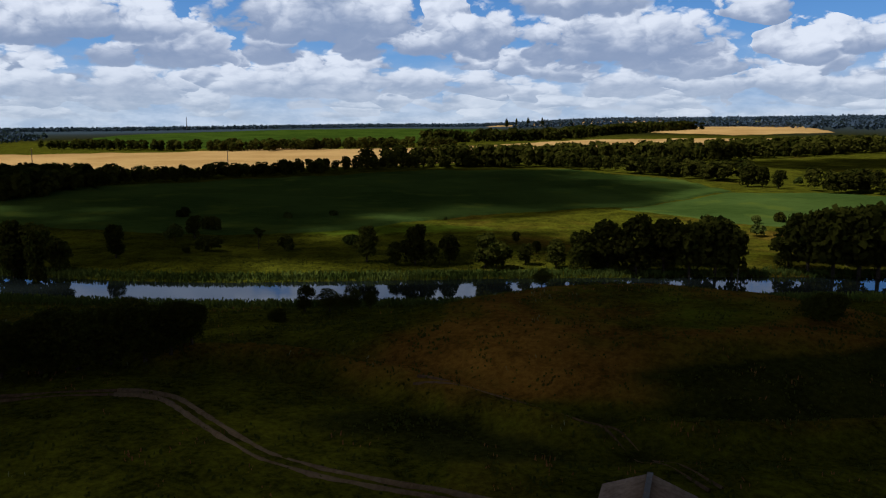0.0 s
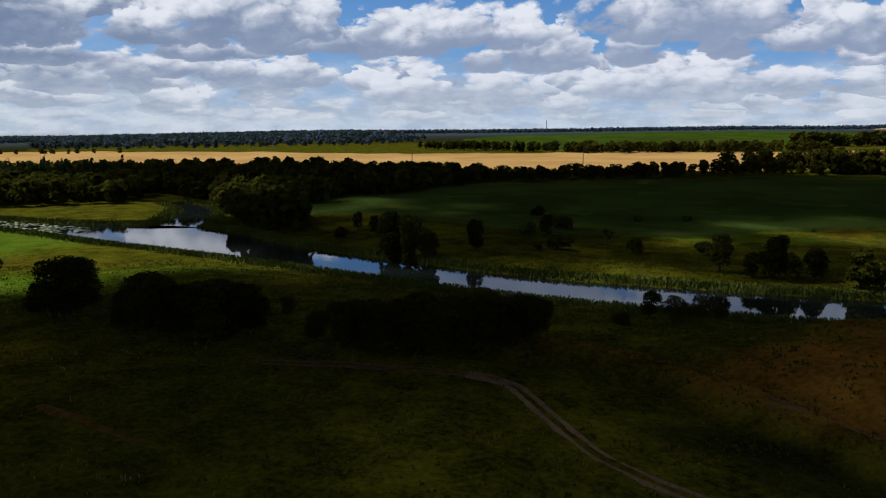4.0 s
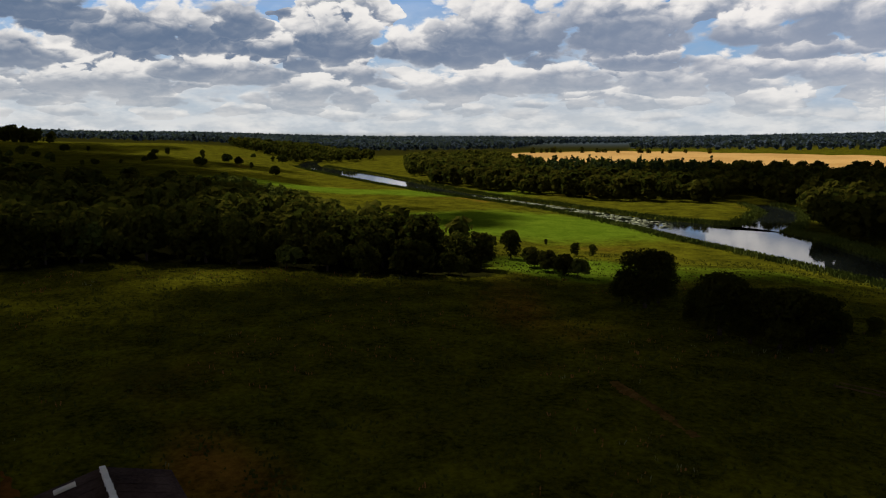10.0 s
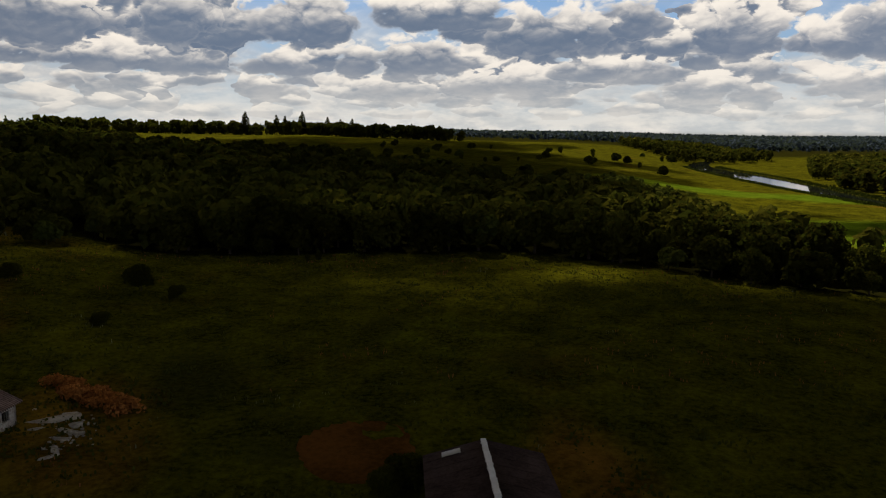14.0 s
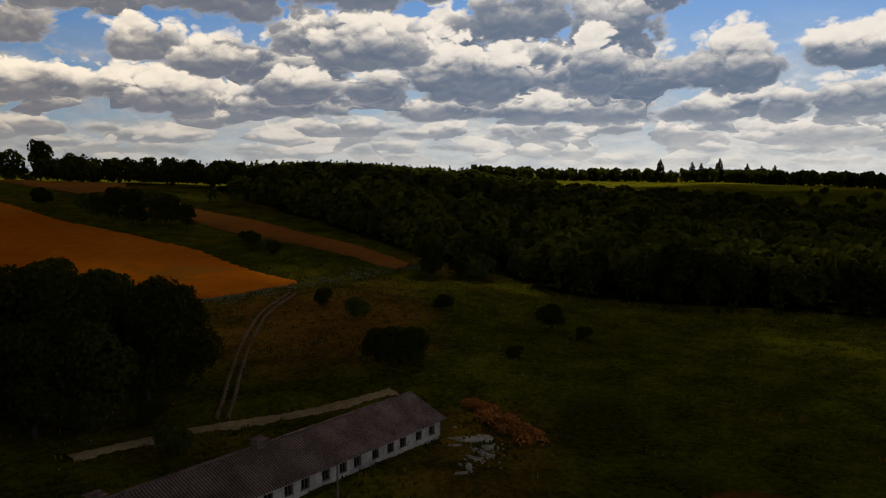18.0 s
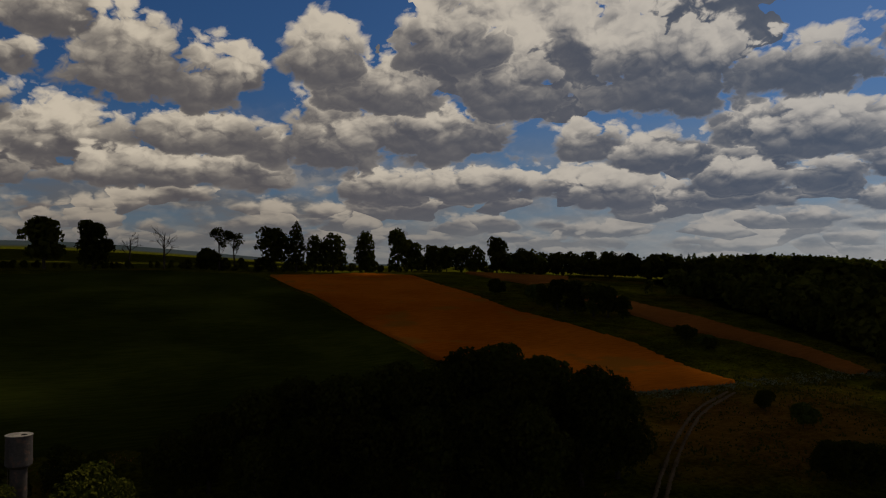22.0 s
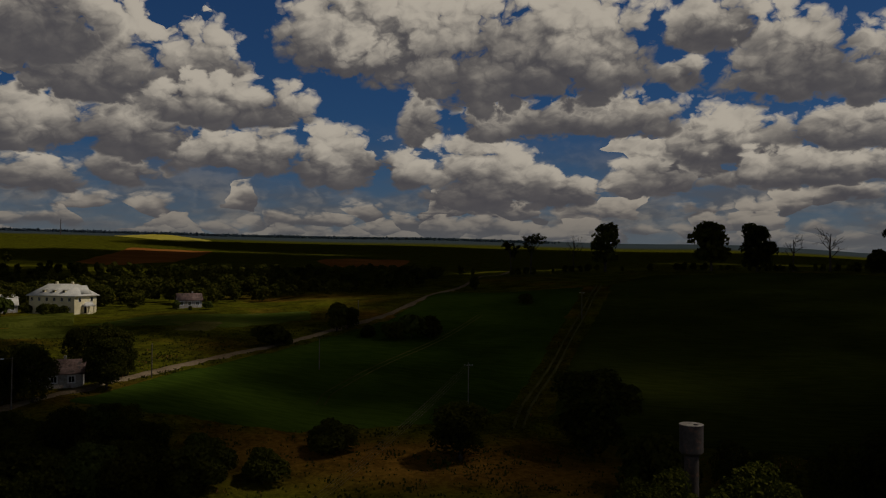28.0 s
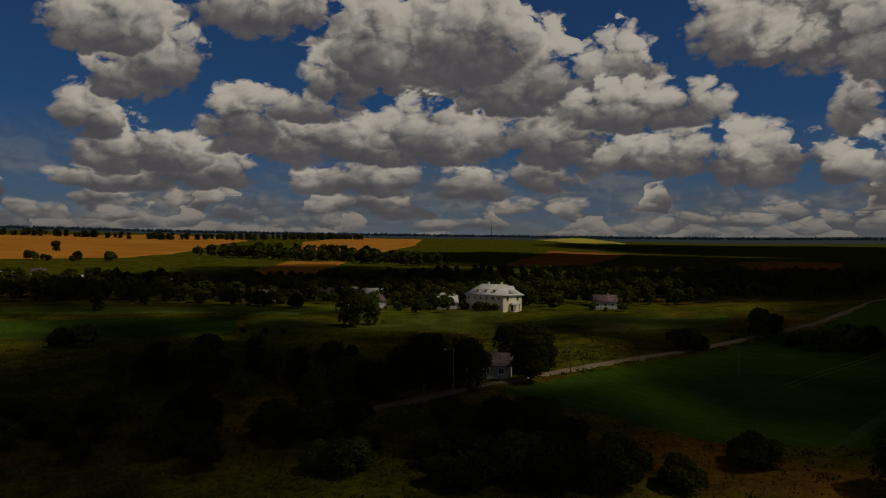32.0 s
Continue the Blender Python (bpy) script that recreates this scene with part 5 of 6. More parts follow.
def white_house():
    x, y = 193.9, -218.4
    ob = thing("house", pose(x, y, float(height(x + 8, y - 5)) - 0.1, 0, 0, 0), "two-storey cream plastered house with a pale hipped roof", "house")
    L, D, tall, top = 18.7, 10.4, 6.1, 9.9
    upper = [(1.6 + i * 3.1, 2.7 + i * 3.1) for i in range(6)]
    blocks = wall_with_holes(0, L, -.35, 0, 3.1, upper, 0.9, 2.3)
    blocks += [(a, b, max(c, -0.6) + 3.7, d, e, f + 3.1) if c < 0 else (a, b, c + 3.1, d, e, f + 3.1) for a, b, c, d, e, f in wall_with_holes(0, L, -.35, 0, 3.0, upper, 1.0, 2.3)]
    part("wall", boxes("wall", blocks, PLASTER), ob)
    part("wall", boxes("wall", [(0, -D, -.6, .35, -.35, tall)], PLASTER), ob)
    part("wall", boxes("wall", [(L - .35, -D, -.6, L, -.35, tall)], PLASTER), ob)
    part("wall", boxes("wall", [(.35, -D, -.6, L - .35, -D + .35, tall)], PLASTER), ob)
    for a, b in upper:
        window(ob, a, b, -.18, .9, 2.3, WHITE)
        window(ob, a, b, -.18, 4.1, 5.4, WHITE)
    for yy in (-2.4, -8.0):
        w = part("window", boxes("window", [(-.06, yy - .6, 4.0, .02, yy + .6, 5.4)], WHITE), ob)
        part("pane", boxes("pane", [(-.09, yy - .5, 4.1, -.05, yy + .5, 5.3)], GLASS), w)
    porch = part("porch", boxes("porch", [(-2.2, -7.0, -.6, -1.9, -6.7, 2.5), (-2.2, -3.7, -.6, -1.9, -3.4, 2.5), (-2.2, -7.0, -.6, .0, -3.4, .12)], PLASTER), ob)
    part("porch_roof", raw_mesh("porch_roof", [(-2.5, -7.3, 2.5), (-2.5, -3.1, 2.5), (-2.5, -5.2, 4.0), (0, -7.3, 2.5), (0, -3.1, 2.5), (0, -5.2, 4.0)],
                                [(0, 2, 1, 1), (0, 3, 5, 2), (1, 2, 5, 4), (0, 1, 4, 3)], TIN), porch)
    part("door", boxes("door", [(-.08, -5.9, .1, -.02, -4.5, 2.3)], DARK), ob, "dark entrance door under the porch")
    e = .7
    roof = raw_mesh("roof", [(-e, e, tall), (L + e, e, tall), (L + e, -D - e, tall), (-e, -D - e, tall), (3.2, -D / 2, top), (L - 3.2, -D / 2, top),
                             (-e, e, tall - .25), (L + e, e, tall - .25), (L + e, -D - e, tall - .25), (-e, -D - e, tall - .25)],
                    [(0, 1, 5, 4), (2, 3, 4, 5), (1, 2, 5, 5), (3, 0, 4, 4), (0, 6, 7, 1), (1, 7, 8, 2), (2, 8, 9, 3), (3, 9, 6, 0), (9, 8, 7, 6)], TIN)
    roof = part("roof", roof, ob)
    part("gable_dormer", raw_mesh("gable_dormer", [(-.3, -2.4, tall + .2), (-.3, -8.0, tall + .2), (-.3, -5.2, top - .4), (4.5, -2.4, tall + .2), (4.5, -8.0, tall + .2), (4.5, -5.2, top - .4)],
                                  [(0, 2, 1, 1), (0, 3, 5, 2), (1, 2, 5, 4), (0, 1, 4, 3)], TIN), roof)
    for xx in (5.2, 9.4, 13.6):
        d = part("dormer", boxes("dormer", [(xx - .55, -1.9, tall + .7, xx + .55, -.9, tall + 1.8)], PLASTER), roof)
        part("dormer_roof", slab([(xx - .8, -3.0, tall + 2.05), (xx + .8, -3.0, tall + 2.05), (xx + .8, -.6, tall + 1.8), (xx - .8, -.6, tall + 1.8)], .08, TIN), d)
        part("pane", boxes("pane", [(xx - .35, -.9, tall + .9, xx + .35, -.87, tall + 1.6)], GLASS), d)
    for xx in (6.0, 12.5):
        part("chimney", boxes("chimney", [(xx - .35, -D / 2 - .9, top - .6, xx + .35, -D / 2 - .3, top + .8)], PLASTER), roof)


def cottage(az, r, turn, long, wall, roof, label, lift=0.0):
    """A small gabled village house, ridge along its own x."""
    x, y = bearing(az, r)
    ob = thing("cottage", pose(x, y, float(height(x, y)) + lift, 0, 0, az + turn), label, "house", "village houses")
    D, tall, top = long * .62, 2.7, 4.9
    holes = [(-long / 2 + long * k / 3.0 + .6, -long / 2 + long * k / 3.0 + 1.7) for k in range(3)]
    part("wall", boxes("wall", wall_with_holes(-long / 2, long / 2, -.3, 0, tall, holes, .9, 2.1), wall), ob)
    part("wall", boxes("wall", [(-long / 2, D - .6, -.6, long / 2, D - .3, tall)], wall), ob)
    for a in (-long / 2, long / 2 - .3):
        part("gable", raw_mesh("gable", [(a, D - .6, -.6), (a, -.3, -.6), (a, -.3, tall), (a, D / 2 - .3, top - .15), (a, D - .6, tall),
                                         (a + .3, D - .6, -.6), (a + .3, -.3, -.6), (a + .3, -.3, tall), (a + .3, D / 2 - .3, top - .15), (a + .3, D - .6, tall)],
                               [(0, 1, 2, 2), (0, 2, 3, 4), (6, 5, 9, 8), (6, 8, 7, 7), (2, 7, 8, 3), (4, 3, 8, 9), (1, 6, 7, 2), (0, 4, 9, 5)], wall), ob)
    for a, b in holes:
        window(ob, a, b, -.15, .9, 2.1, WHITE)
        part("trim", boxes("trim", [(a - .15, -.36, .78, b + .15, -.3, .9), (a - .15, -.36, 2.1, b + .15, -.3, 2.25), (a - .15, -.36, .9, a, -.3, 2.1), (b, -.36, .9, b + .15, -.3, 2.1)], WHITE), ob)
    for s in (-1, 1):
        c = D / 2 - .3
        part("roof_slope", slab([(-long / 2 - .4, c, top), (long / 2 + .4, c, top), (long / 2 + .4, c + s * (D / 2 + .4), tall - .25), (-long / 2 - .4, c + s * (D / 2 + .4), tall - .25)], .1, roof), ob)
    part("chimney", boxes("chimney", [(1.0, D / 2 - .1, top - .6, 1.5, D / 2 + .4, top + .7)], CONCRETE), ob)
    return ob


def water_tower():
    x, y = bearing(179.6, 96)
    z = float(height(x, y))
    ob = thing("water_tower", pose(x, y, z), "rusty steel water tower with a wide tank on a column", "water tower")

    def barrel(name, r, lo, hi, mat, sides=36):
        bm = bmesh.new()
        bmesh.ops.create_cone(bm, cap_ends=True, segments=sides, radius1=r, radius2=r, depth=hi - lo, matrix=Matrix.Translation((0, 0, (lo + hi) / 2)))
        data = bpy.data.meshes.new(name)
        bm.to_mesh(data)
        bm.free()
        data.materials.append(mat)
        return data

    top = 33 - 96 * math.tan(radians(10.35)) - z
    part("column", barrel("column", .84, -.6, top - 3.5, RUST), ob)
    tank = part("tank", barrel("tank", 1.32, top - 3.1, top, RUST), ob, "riveted steel tank with rust streaks")
    bm = bmesh.new()
    bmesh.ops.create_cone(bm, cap_ends=True, segments=36, radius1=.84, radius2=1.32, depth=.42, matrix=Matrix.Translation((0, 0, top - 3.3)))
    data = bpy.data.meshes.new("tank_cone")
    bm.to_mesh(data)
    bm.free()
    data.materials.append(RUST)
    part("tank_cone", data, tank)
    part("lid", barrel("lid", 1.37, top, top + .06, CONCRETE), tank, "dented grey lid")
    part("hatch", barrel("hatch", .3, top + .06, top + .1, DARK, 16), tank).location = (-.5, .4, 0)
    for k in range(3):
        part("band", barrel("band", 1.34, top - .9 - k * .95, top - .82 - k * .95, RUST), tank)
    part("ladder", boxes("ladder", [(1.0, -.25, 0, 1.05, -.2, top - .2), (1.0, .2, 0, 1.05, .25, top - 3.3)] + [(1.0, -.25, .5 + k * .35, 1.04, .25, .54 + k * .35) for k in range(int(top / .35) - 11)], RUST), ob)


def pole(az, r, tall, cross=True, lamp=False, mat=None, thick=.10, label="grey concrete power pole on the slope"):
    x, y = bearing(az, r)
    ob = thing("power_pole", pose(x, y, float(height(x, y)), 0, 0, az), label, "pole", "power poles")
    v, f = tube([(0, 0, -.6), (0, 0, tall * .5), (0, 0, tall)], [thick * 1.2, thick, thick * .75], 8)
    part("post", raw_mesh("post", v, f, mat or POST), ob)
    if cross:
        part("crossarm", boxes("crossarm", [(-.8, -.05, tall - .75, .8, .05, tall - .65)], TIMBER), ob)
        for k in (-.7, -.25, .25, .7):
            part("insulator", boxes("insulator", [(k - .05, -.05, tall - .65, k + .05, .05, tall - .45)], WHITE, .02), ob)
    if lamp:
        part("lamp_arm", boxes("lamp_arm", [(-1.3, -.04, tall - .25, 0, .04, tall - .17)], RUST), ob)
        part("lamp_head", boxes("lamp_head", [(-1.75, -.13, tall - .32, -1.2, .13, tall - .18)], WHITE, .04), ob)
    return ob


def wire(a, b, sag, parent_label="thin sagging power line"):
    t = np.linspace(0, 1, 14)
    pts = [tuple(np.array(a) * (1 - k) + np.array(b) * k - (0, 0, sag * 4 * k * (1 - k))) for k in t]
    v, f = tube(pts, [.018] * len(pts), 4)
    return tagged(new("power_line", raw_mesh("power_line", v, f, TIMBER)), parent_label, "cable", "power lines")


long_barn()
shed("shed", -15.4, 66, 3.9, 14, 3.6, 5.0, -3, BOARD, RUST, "brown gabled shed with a rusty ridge")
shed("shed_dark", 89.3, 70.5, 5.6, 16, 3.2, 4.6, 6, FELT, WHITE, "dark felt-roofed shed with a white ridge", True)
white_house()
water_tower()
cottage(222.6, 164, -6, 9, WHITEWASH, SLATE, "grey cottage with white window trims by the road")
for spot in ((254.4, 476, 20, 9, TIN), (250.7, 448, -30, 8, TIN), (242.2, 356, 35, 7, TIN), (238.2, 335, 10, 7, SLATE), (234.5, 352, -10, 9, SLATE), (232.5, 357, 15, 8, TIN), (231.1, 346, -25, 9, TIN),
             (230.3, 312, 60, 6, SLATE), (226.5, 369, 0, 8, TIN), (225.4, 330, 30, 9, TIN), (225.6, 309, 5, 8, TIN), (214.4, 292, 12, 8, SLATE), (252.8, 500, 0, 8, SLATE), (244.8, 420, 40, 7, TIN)):
    cottage(*spot[:2], spot[2], spot[3], WHITEWASH, spot[4], "small pale village house with a gabled roof", 0.1)
pole(225.1, 150, 8.6, False, True, label="grey street lamp pole beside the gravel road")
near_pole = pole(195.0, 150, 9.0)
pole(205.6, 178, 7.2, False)
pole(187.0, 250, 8.8)
pole(216.8, 169, 6.8, False, mat=TIMBER, label="thin wooden pole beside the gravel road")
pole(202.9, 242, 7.5, False)
far_pole = pole(214, 60, 8.5)
pole(-20.6, 150, 4.4, False, mat=TIMBER, thick=.09, label="thin wooden post on the grassy mound")
pole(27.1, 716, 14, True, mat=TIMBER, thick=.3, label="power pole standing in the wheat")
pole(15.0, 640, 14, True, mat=TIMBER, thick=.3, label="power pole standing in the wheat")
pole(129.1, 72, 6.2, False, mat=TIMBER, thick=.1, label="dark wooden pole beside the barn")
pole(17.6, 3000, 46, False, mat=RUST, thick=1.2, label="tall thin radio mast on the skyline")
pole(222.5, 2300, 42, False, mat=RUST, thick=1.0, label="tall thin radio mast on the skyline")
for k in (-.7, -.25, .25, .7):
    a = near_pole.matrix_basis @ Vector((k, 0, 8.5))
    b = far_pole.matrix_basis @ Vector((k, 0, 8.0))
    wire(a, b, 1.2)


def debris():
    rng = np.random.default_rng(9)
    for i, (az, r, a, b) in enumerate(((120.7, 99, 1.6, 1.1), (119.5, 95.5, 3.2, 2.2), (118.4, 95, 2.0, 1.6), (118.6, 90, 2.4, .7), (119.4, 85, 1.6, .5), (117.6, 88, 1.3, .9), (118.9, 87.5, 1.8, .6), (119.8, 83, 1.4, .5), (118.0, 92, 1.1, .8), (120.3, 92, 1.2, .5))):
        x, y = bearing(az, r)
        n = 9
        ang = np.sort(rng.uniform(0, math.tau, n))
        rad = rng.uniform(.7, 1.1, n)
        ring = np.stack([np.cos(ang) * rad * a, np.sin(ang) * rad * b], 1) * 0.9
        v = np.concatenate([np.column_stack([ring, np.full(n, .10)]), np.column_stack([ring * 1.03, np.full(n, -.3)]), [(0, 0, .11)]])
        f = [(k, (k + 1) % n, 2 * n, 2 * n) for k in range(n)] + [(k, n + k, n + (k + 1) % n, (k + 1) % n) for k in range(n)]
        ob = tagged(new("concrete_slab", raw_mesh("concrete_slab", v, f, CONCRETE)), "broken pale concrete slab lying in the weeds", "rubble", "broken slabs")
        ob.matrix_basis = pose(x, y, float(height(x, y)) + .02, rng.uniform(-3, 3), rng.uniform(-3, 3), rng.uniform(0, 180))
    verts, faces, at = [], [], 0
    for i in range(70):
        az, r = rng.uniform(116.8, 120.2), rng.uniform(84, 96)
        x, y = bearing(az, r)
        s = rng.uniform(.05, .16)
        v = rng.uniform(-1, 1, (8, 3)) * .35 * s + np.array([(a, b, c) for c in (0, 1) for a, b in ((-1, -1), (1, -1), (1, 1), (-1, 1))]) * s
        verts.append(v + (x, y, float(height(x, y)) + .05))
        faces.append(np.array([(0, 3, 2, 1), (4, 5, 6, 7), (0, 1, 5, 4), (1, 2, 6, 5), (2, 3, 7, 6), (3, 0, 4, 7)]) + at)
        at += 8
    tagged(new("rubble", raw_mesh("rubble", np.concatenate(verts), np.concatenate(faces), CONCRETE)), "scattered concrete rubble beside the barn", "rubble", kind="stuff")
    lobes = []
    for k in range(26):
        t = k / 25
        az, r = 119.0 - 4.2 * t + rng.uniform(-.5, .5), 108 - 13 * t + rng.uniform(-2, 2)
        x, y = bearing(az, r)
        lobes.append((x, y, float(height(x, y)) + .5, rng.uniform(1.0, 1.9), rng.uniform(1.0, 1.9), rng.uniform(.5, 1.1)))
    v, f = leaves(rng, lobes, 3400, .2)
    tagged(new("brush_pile", raw_mesh("brush_pile", v, f, HEAP)), "long heap of dead reddish brush in the grass", "brush", kind="stuff")


debris()


# ---- single trees and bushes: bearing, distance, height, width ----
for spot in ((5.5, 226, 10.5, 1.1), (22.5, 252, 10.5, 1), (27.3, 225, 15.9, 0.6), (28.7, 243, 14.6, 1), (29.8, 284, 7.3, 1), (31, 298, 7.2, 1), (57.7, 262, 2.1, 1), (61.4, 255, 2.4, 1), (62.9, 271, 1.9, 1), (101.3, 185, 2.9, 1), (102.1, 185, 2.1, 1), (185.4, 420, 25.6, 1.05)):
    plant("tall", *spot)
for spot in ((-29, 239, 21.4, 1), (-27.9, 237, 20.4, 1), (-26.4, 235, 19.9, 1), (-24.9, 235, 17.7, 1), (-20.9, 496, 14.8, 1), (-19.1, 223, 16.7, 1), (-18.1, 235, 13.5, 1), (-17.4, 220, 15.5, 1), (-13.8, 217, 16.2, 1), (-11.8, 221, 14, 1), (-3.1, 221, 10.3, 1), (2, 223, 11.5, 1), (19.3, 117, 8.1, 1.25), (21, 117, 8.7, 1.25), (23.2, 120, 9.2, 1.25), (25.3, 117, 8.7, 1.25), (27.5, 241, 13.5, 1), (27.5, 117, 8.1, 1.25), (29.8, 118, 7.8, 1.25), (32, 121, 7.3, 1.25)):
    plant("broad", *spot)
for spot in ((39.7, 130, 9.7, 1.25), (41.6, 129, 10.3, 1.25), (45.5, 134, 11.1, 1.25), (50.6, 154, 12.2, 1.25), (140.1, 273, 11.2, 1), (142, 116, 16.8, 1), (142.4, 276, 11.7, 1), (144.5, 122, 18, 1), (148, 131, 18, 1), (149, 105, 15, 1), (155, 131, 14.7, 1), (157, 104, 12.6, 1), (161, 104, 12.6, 1), (170.5, 112, 9.5, 1), (175.4, 410, 23.2, 1.05), (178.3, 410, 25, 1.05), (186.4, 130, 14.1, 1.4), (219.1, 169, 10.6, 1), (219.7, 175, 10.2, 1), (220.9, 170, 10.7, 1)):
    plant("broad", *spot)
for spot in ((227.2, 153, 11.6, 1),):
    plant("broad", *spot)
for spot in ((-27.2, 252, 16.2, 1), (-25.5, 252, 14.4, 1), (-23.7, 237, 13.6, 1), (-22.8, 488, 11.1, 1), (-21.8, 496, 12.7, 1), (-20.2, 224, 13.7, 1), (-15.7, 220, 15.5, 1), (-14.7, 231, 11.6, 1), (-10, 219, 11.8, 1), (-8.2, 222, 8.8, 1), (-6.8, 243, 4.2, 1), (-6, 226, 6.5, 1), (-5.3, 263, 4.1, 1), (-0.5, 226, 8.9, 1), (1, 221, 7.9, 1), (3.4, 222, 7.2, 1), (10, 152, 5.5, 1), (17.4, 289, 8.3, 1), (17.9, 119, 6.4, 1.25), (22, 128, 8.8, 1.25)):
    plant("round", *spot)
for spot in ((26, 235, 9.8, 1), (26.2, 245, 9.1, 1), (26.2, 125, 8.1, 1.25), (28.6, 235, 10.1, 1), (30.8, 126, 6.5, 1.25), (34.1, 125, 5.2, 1.25), (36.1, 148, 3.8, 1.25), (38.4, 132, 6.8, 1.25), (43.5, 130, 9.4, 1.25), (47, 140, 7, 1.25), (49.7, 161, 8.5, 1.25), (52.2, 161, 7.2, 1), (54.4, 234, 3.9, 1), (55.6, 233, 4.2, 1), (60.2, 219, 8.6, 1), (63.6, 253, 4.5, 1), (122.1, 207, 11.5, 1), (122.2, 204, 10.5, 1), (139.1, 271, 8.5, 1), (139.5, 120, 14.4, 1)):
    plant("round", *spot)
for spot in ((141, 128, 15.6, 1), (141.1, 273, 12, 1), (143.6, 279, 11.5, 1), (144.7, 287, 8.5, 1), (145.5, 106, 14.4, 1), (147, 116, 18.6, 1), (147.9, 430, 20.7, 0.8), (149.5, 430, 15.9, 1.05), (150, 122, 19.2, 1), (150.4, 430, 14.6, 1.05), (152.5, 430, 14.6, 1.05), (153, 117, 16.8, 1), (153, 105, 13.7, 1), (154, 430, 17.1, 1.05), (155, 430, 24.4, 0.8), (156, 121, 16.3, 1), (157.3, 425, 23.2, 0.8), (159, 116, 15.8, 1), (159.6, 425, 22, 1.05), (160.9, 425, 20.7, 0.8)):
    plant("round", *spot)
for spot in ((162, 120, 14.7, 1), (163.8, 425, 23.8, 1.05), (165, 116, 13.7, 1), (165, 104, 10.5, 1), (168, 113, 11.6, 1), (194.6, 336, 6.2, 1), (195.5, 121, 9.5, 1.45), (203.2, 238, 6.1, 1), (203.6, 235, 6.7, 1), (204.2, 240, 7.5, 1), (204.4, 232, 8.9, 1), (218.3, 172, 6.1, 1), (221.9, 120, 8.7, 1), (223.9, 153, 10.7, 1), (224.5, 182, 6.5, 1), (225.6, 154, 7.7, 1), (229, 155, 7.8, 1), (231.1, 248, 8.8, 1), (232.5, 243, 10.3, 1.2), (233.2, 147, 7, 1)):
    plant("round", *spot)
for spot in ((249.2, 295, 7.5, 1),):
    plant("round", *spot)
for spot in ((-26.1, 130, 4.5, 1.2), (-24.1, 280, 8, 1), (-24, 512, 5.1, 1), (-23, 345, 4.4, 1), (-21.6, 302, 4.7, 1), (-21.6, 336, 3.8, 1), (-10.8, 229, 8.2, 1), (-3.9, 220, 7.9, 1), (-0.2, 330, 1.4, 1), (6.5, 252, 4.5, 1), (7.9, 335, 2.9, 1.3), (11, 327, 3, 1), (11.1, 328, 3.3, 1), (11.2, 251, 4.9, 1), (11.8, 141, 3.1, 1), (16.2, 304, 5.9, 1), (16.6, 255, 4.9, 1.3), (17.9, 250, 2.1, 1), (18, 346, 4.9, 1), (18.7, 280, 6, 1)):
    plant("bush", *spot)
for spot in ((28.7, 113, 1.5, 1), (32.2, 279, 4.4, 1), (55.4, 192, 4.7, 1), (56.3, 194, 5.3, 1), (57.5, 200, 5.2, 1), (58.7, 205, 5.3, 1), (94.7, 70, 3.3, 1.2), (96.6, 69, 2.7, 1), (111.3, 152, 2.9, 1), (113.4, 159, 5.3, 1), (114.1, 210, 5.4, 1), (116.1, 219, 5.3, 1), (116.2, 134, 2.1, 1.5), (118.5, 210, 6.3, 1), (119, 204, 5.8, 1), (120, 207, 5.9, 1), (121.3, 165, 3.6, 1), (123.7, 127, 4.4, 1), (124.4, 131, 1.9, 1), (124.9, 126, 6.2, 1.2)):
    plant("bush", *spot)
for spot in ((126.1, 128, 5.4, 1), (127.6, 155, 4.5, 1), (130, 166, 3.8, 1), (133.2, 226, 3.9, 1), (133.4, 226, 4.2, 1), (134.8, 238, 3.7, 1), (134.9, 240, 4.1, 1), (140.5, 94, 3.5, 1), (142.1, 106, 3.4, 1), (145, 430, 11, 1.05), (145.3, 295, 6.3, 1), (146.5, 430, 11, 1.05), (148, 311, 6.2, 1), (151.5, 430, 13.4, 1.05), (168.2, 420, 11, 1.05), (181.8, 114, 8.4, 1), (190.9, 279, 4, 1), (197.8, 222, 6.3, 1), (199.1, 220, 6.9, 1.3), (200.2, 217, 5.2, 1)):
    plant("bush", *spot)
for spot in ((202.2, 220, 3.8, 1), (204.5, 125, 4.7, 1.25), (204.8, 126, 5.1, 1), (208, 211, 3.9, 1), (208.7, 210, 5.4, 1.4), (208.9, 211, 5.1, 1), (209.4, 112, 4.9, 1), (214, 108, 6.3, 1), (222.2, 286, 3.6, 1), (222.8, 286, 4.1, 1), (223.4, 285, 4.4, 1), (231.2, 149, 6.4, 1), (237.2, 229, 1.6, 1), (238.4, 231, 1.6, 1), (239.9, 231, 1.6, 1), (249.8, 214, 5.8, 1.3), (251.3, 215, 4.9, 1.3)):
    plant("bush", *spot)
for spot in ((13.1, 258, 7, 1), (166.4, 424, 20.7, 1.05), (167.4, 420, 22, 1.05), (190.6, 430, 22, 1.05), (192, 430, 18.3, 1.05)):
    plant("thin", *spot)
for spot in ((-7.2, 146, 3.8, 1.3), (5.3, 153, 3.9, 1), (6.6, 151, 5, 1.3), (8.2, 151, 4.8, 1.4), (175.1, 116, 6.8, 1), (176.8, 114, 8.4, 1), (218.3, 121, 8.1, 1), (235.3, 136, 7.8, 1)):
    plant("light", *spot)
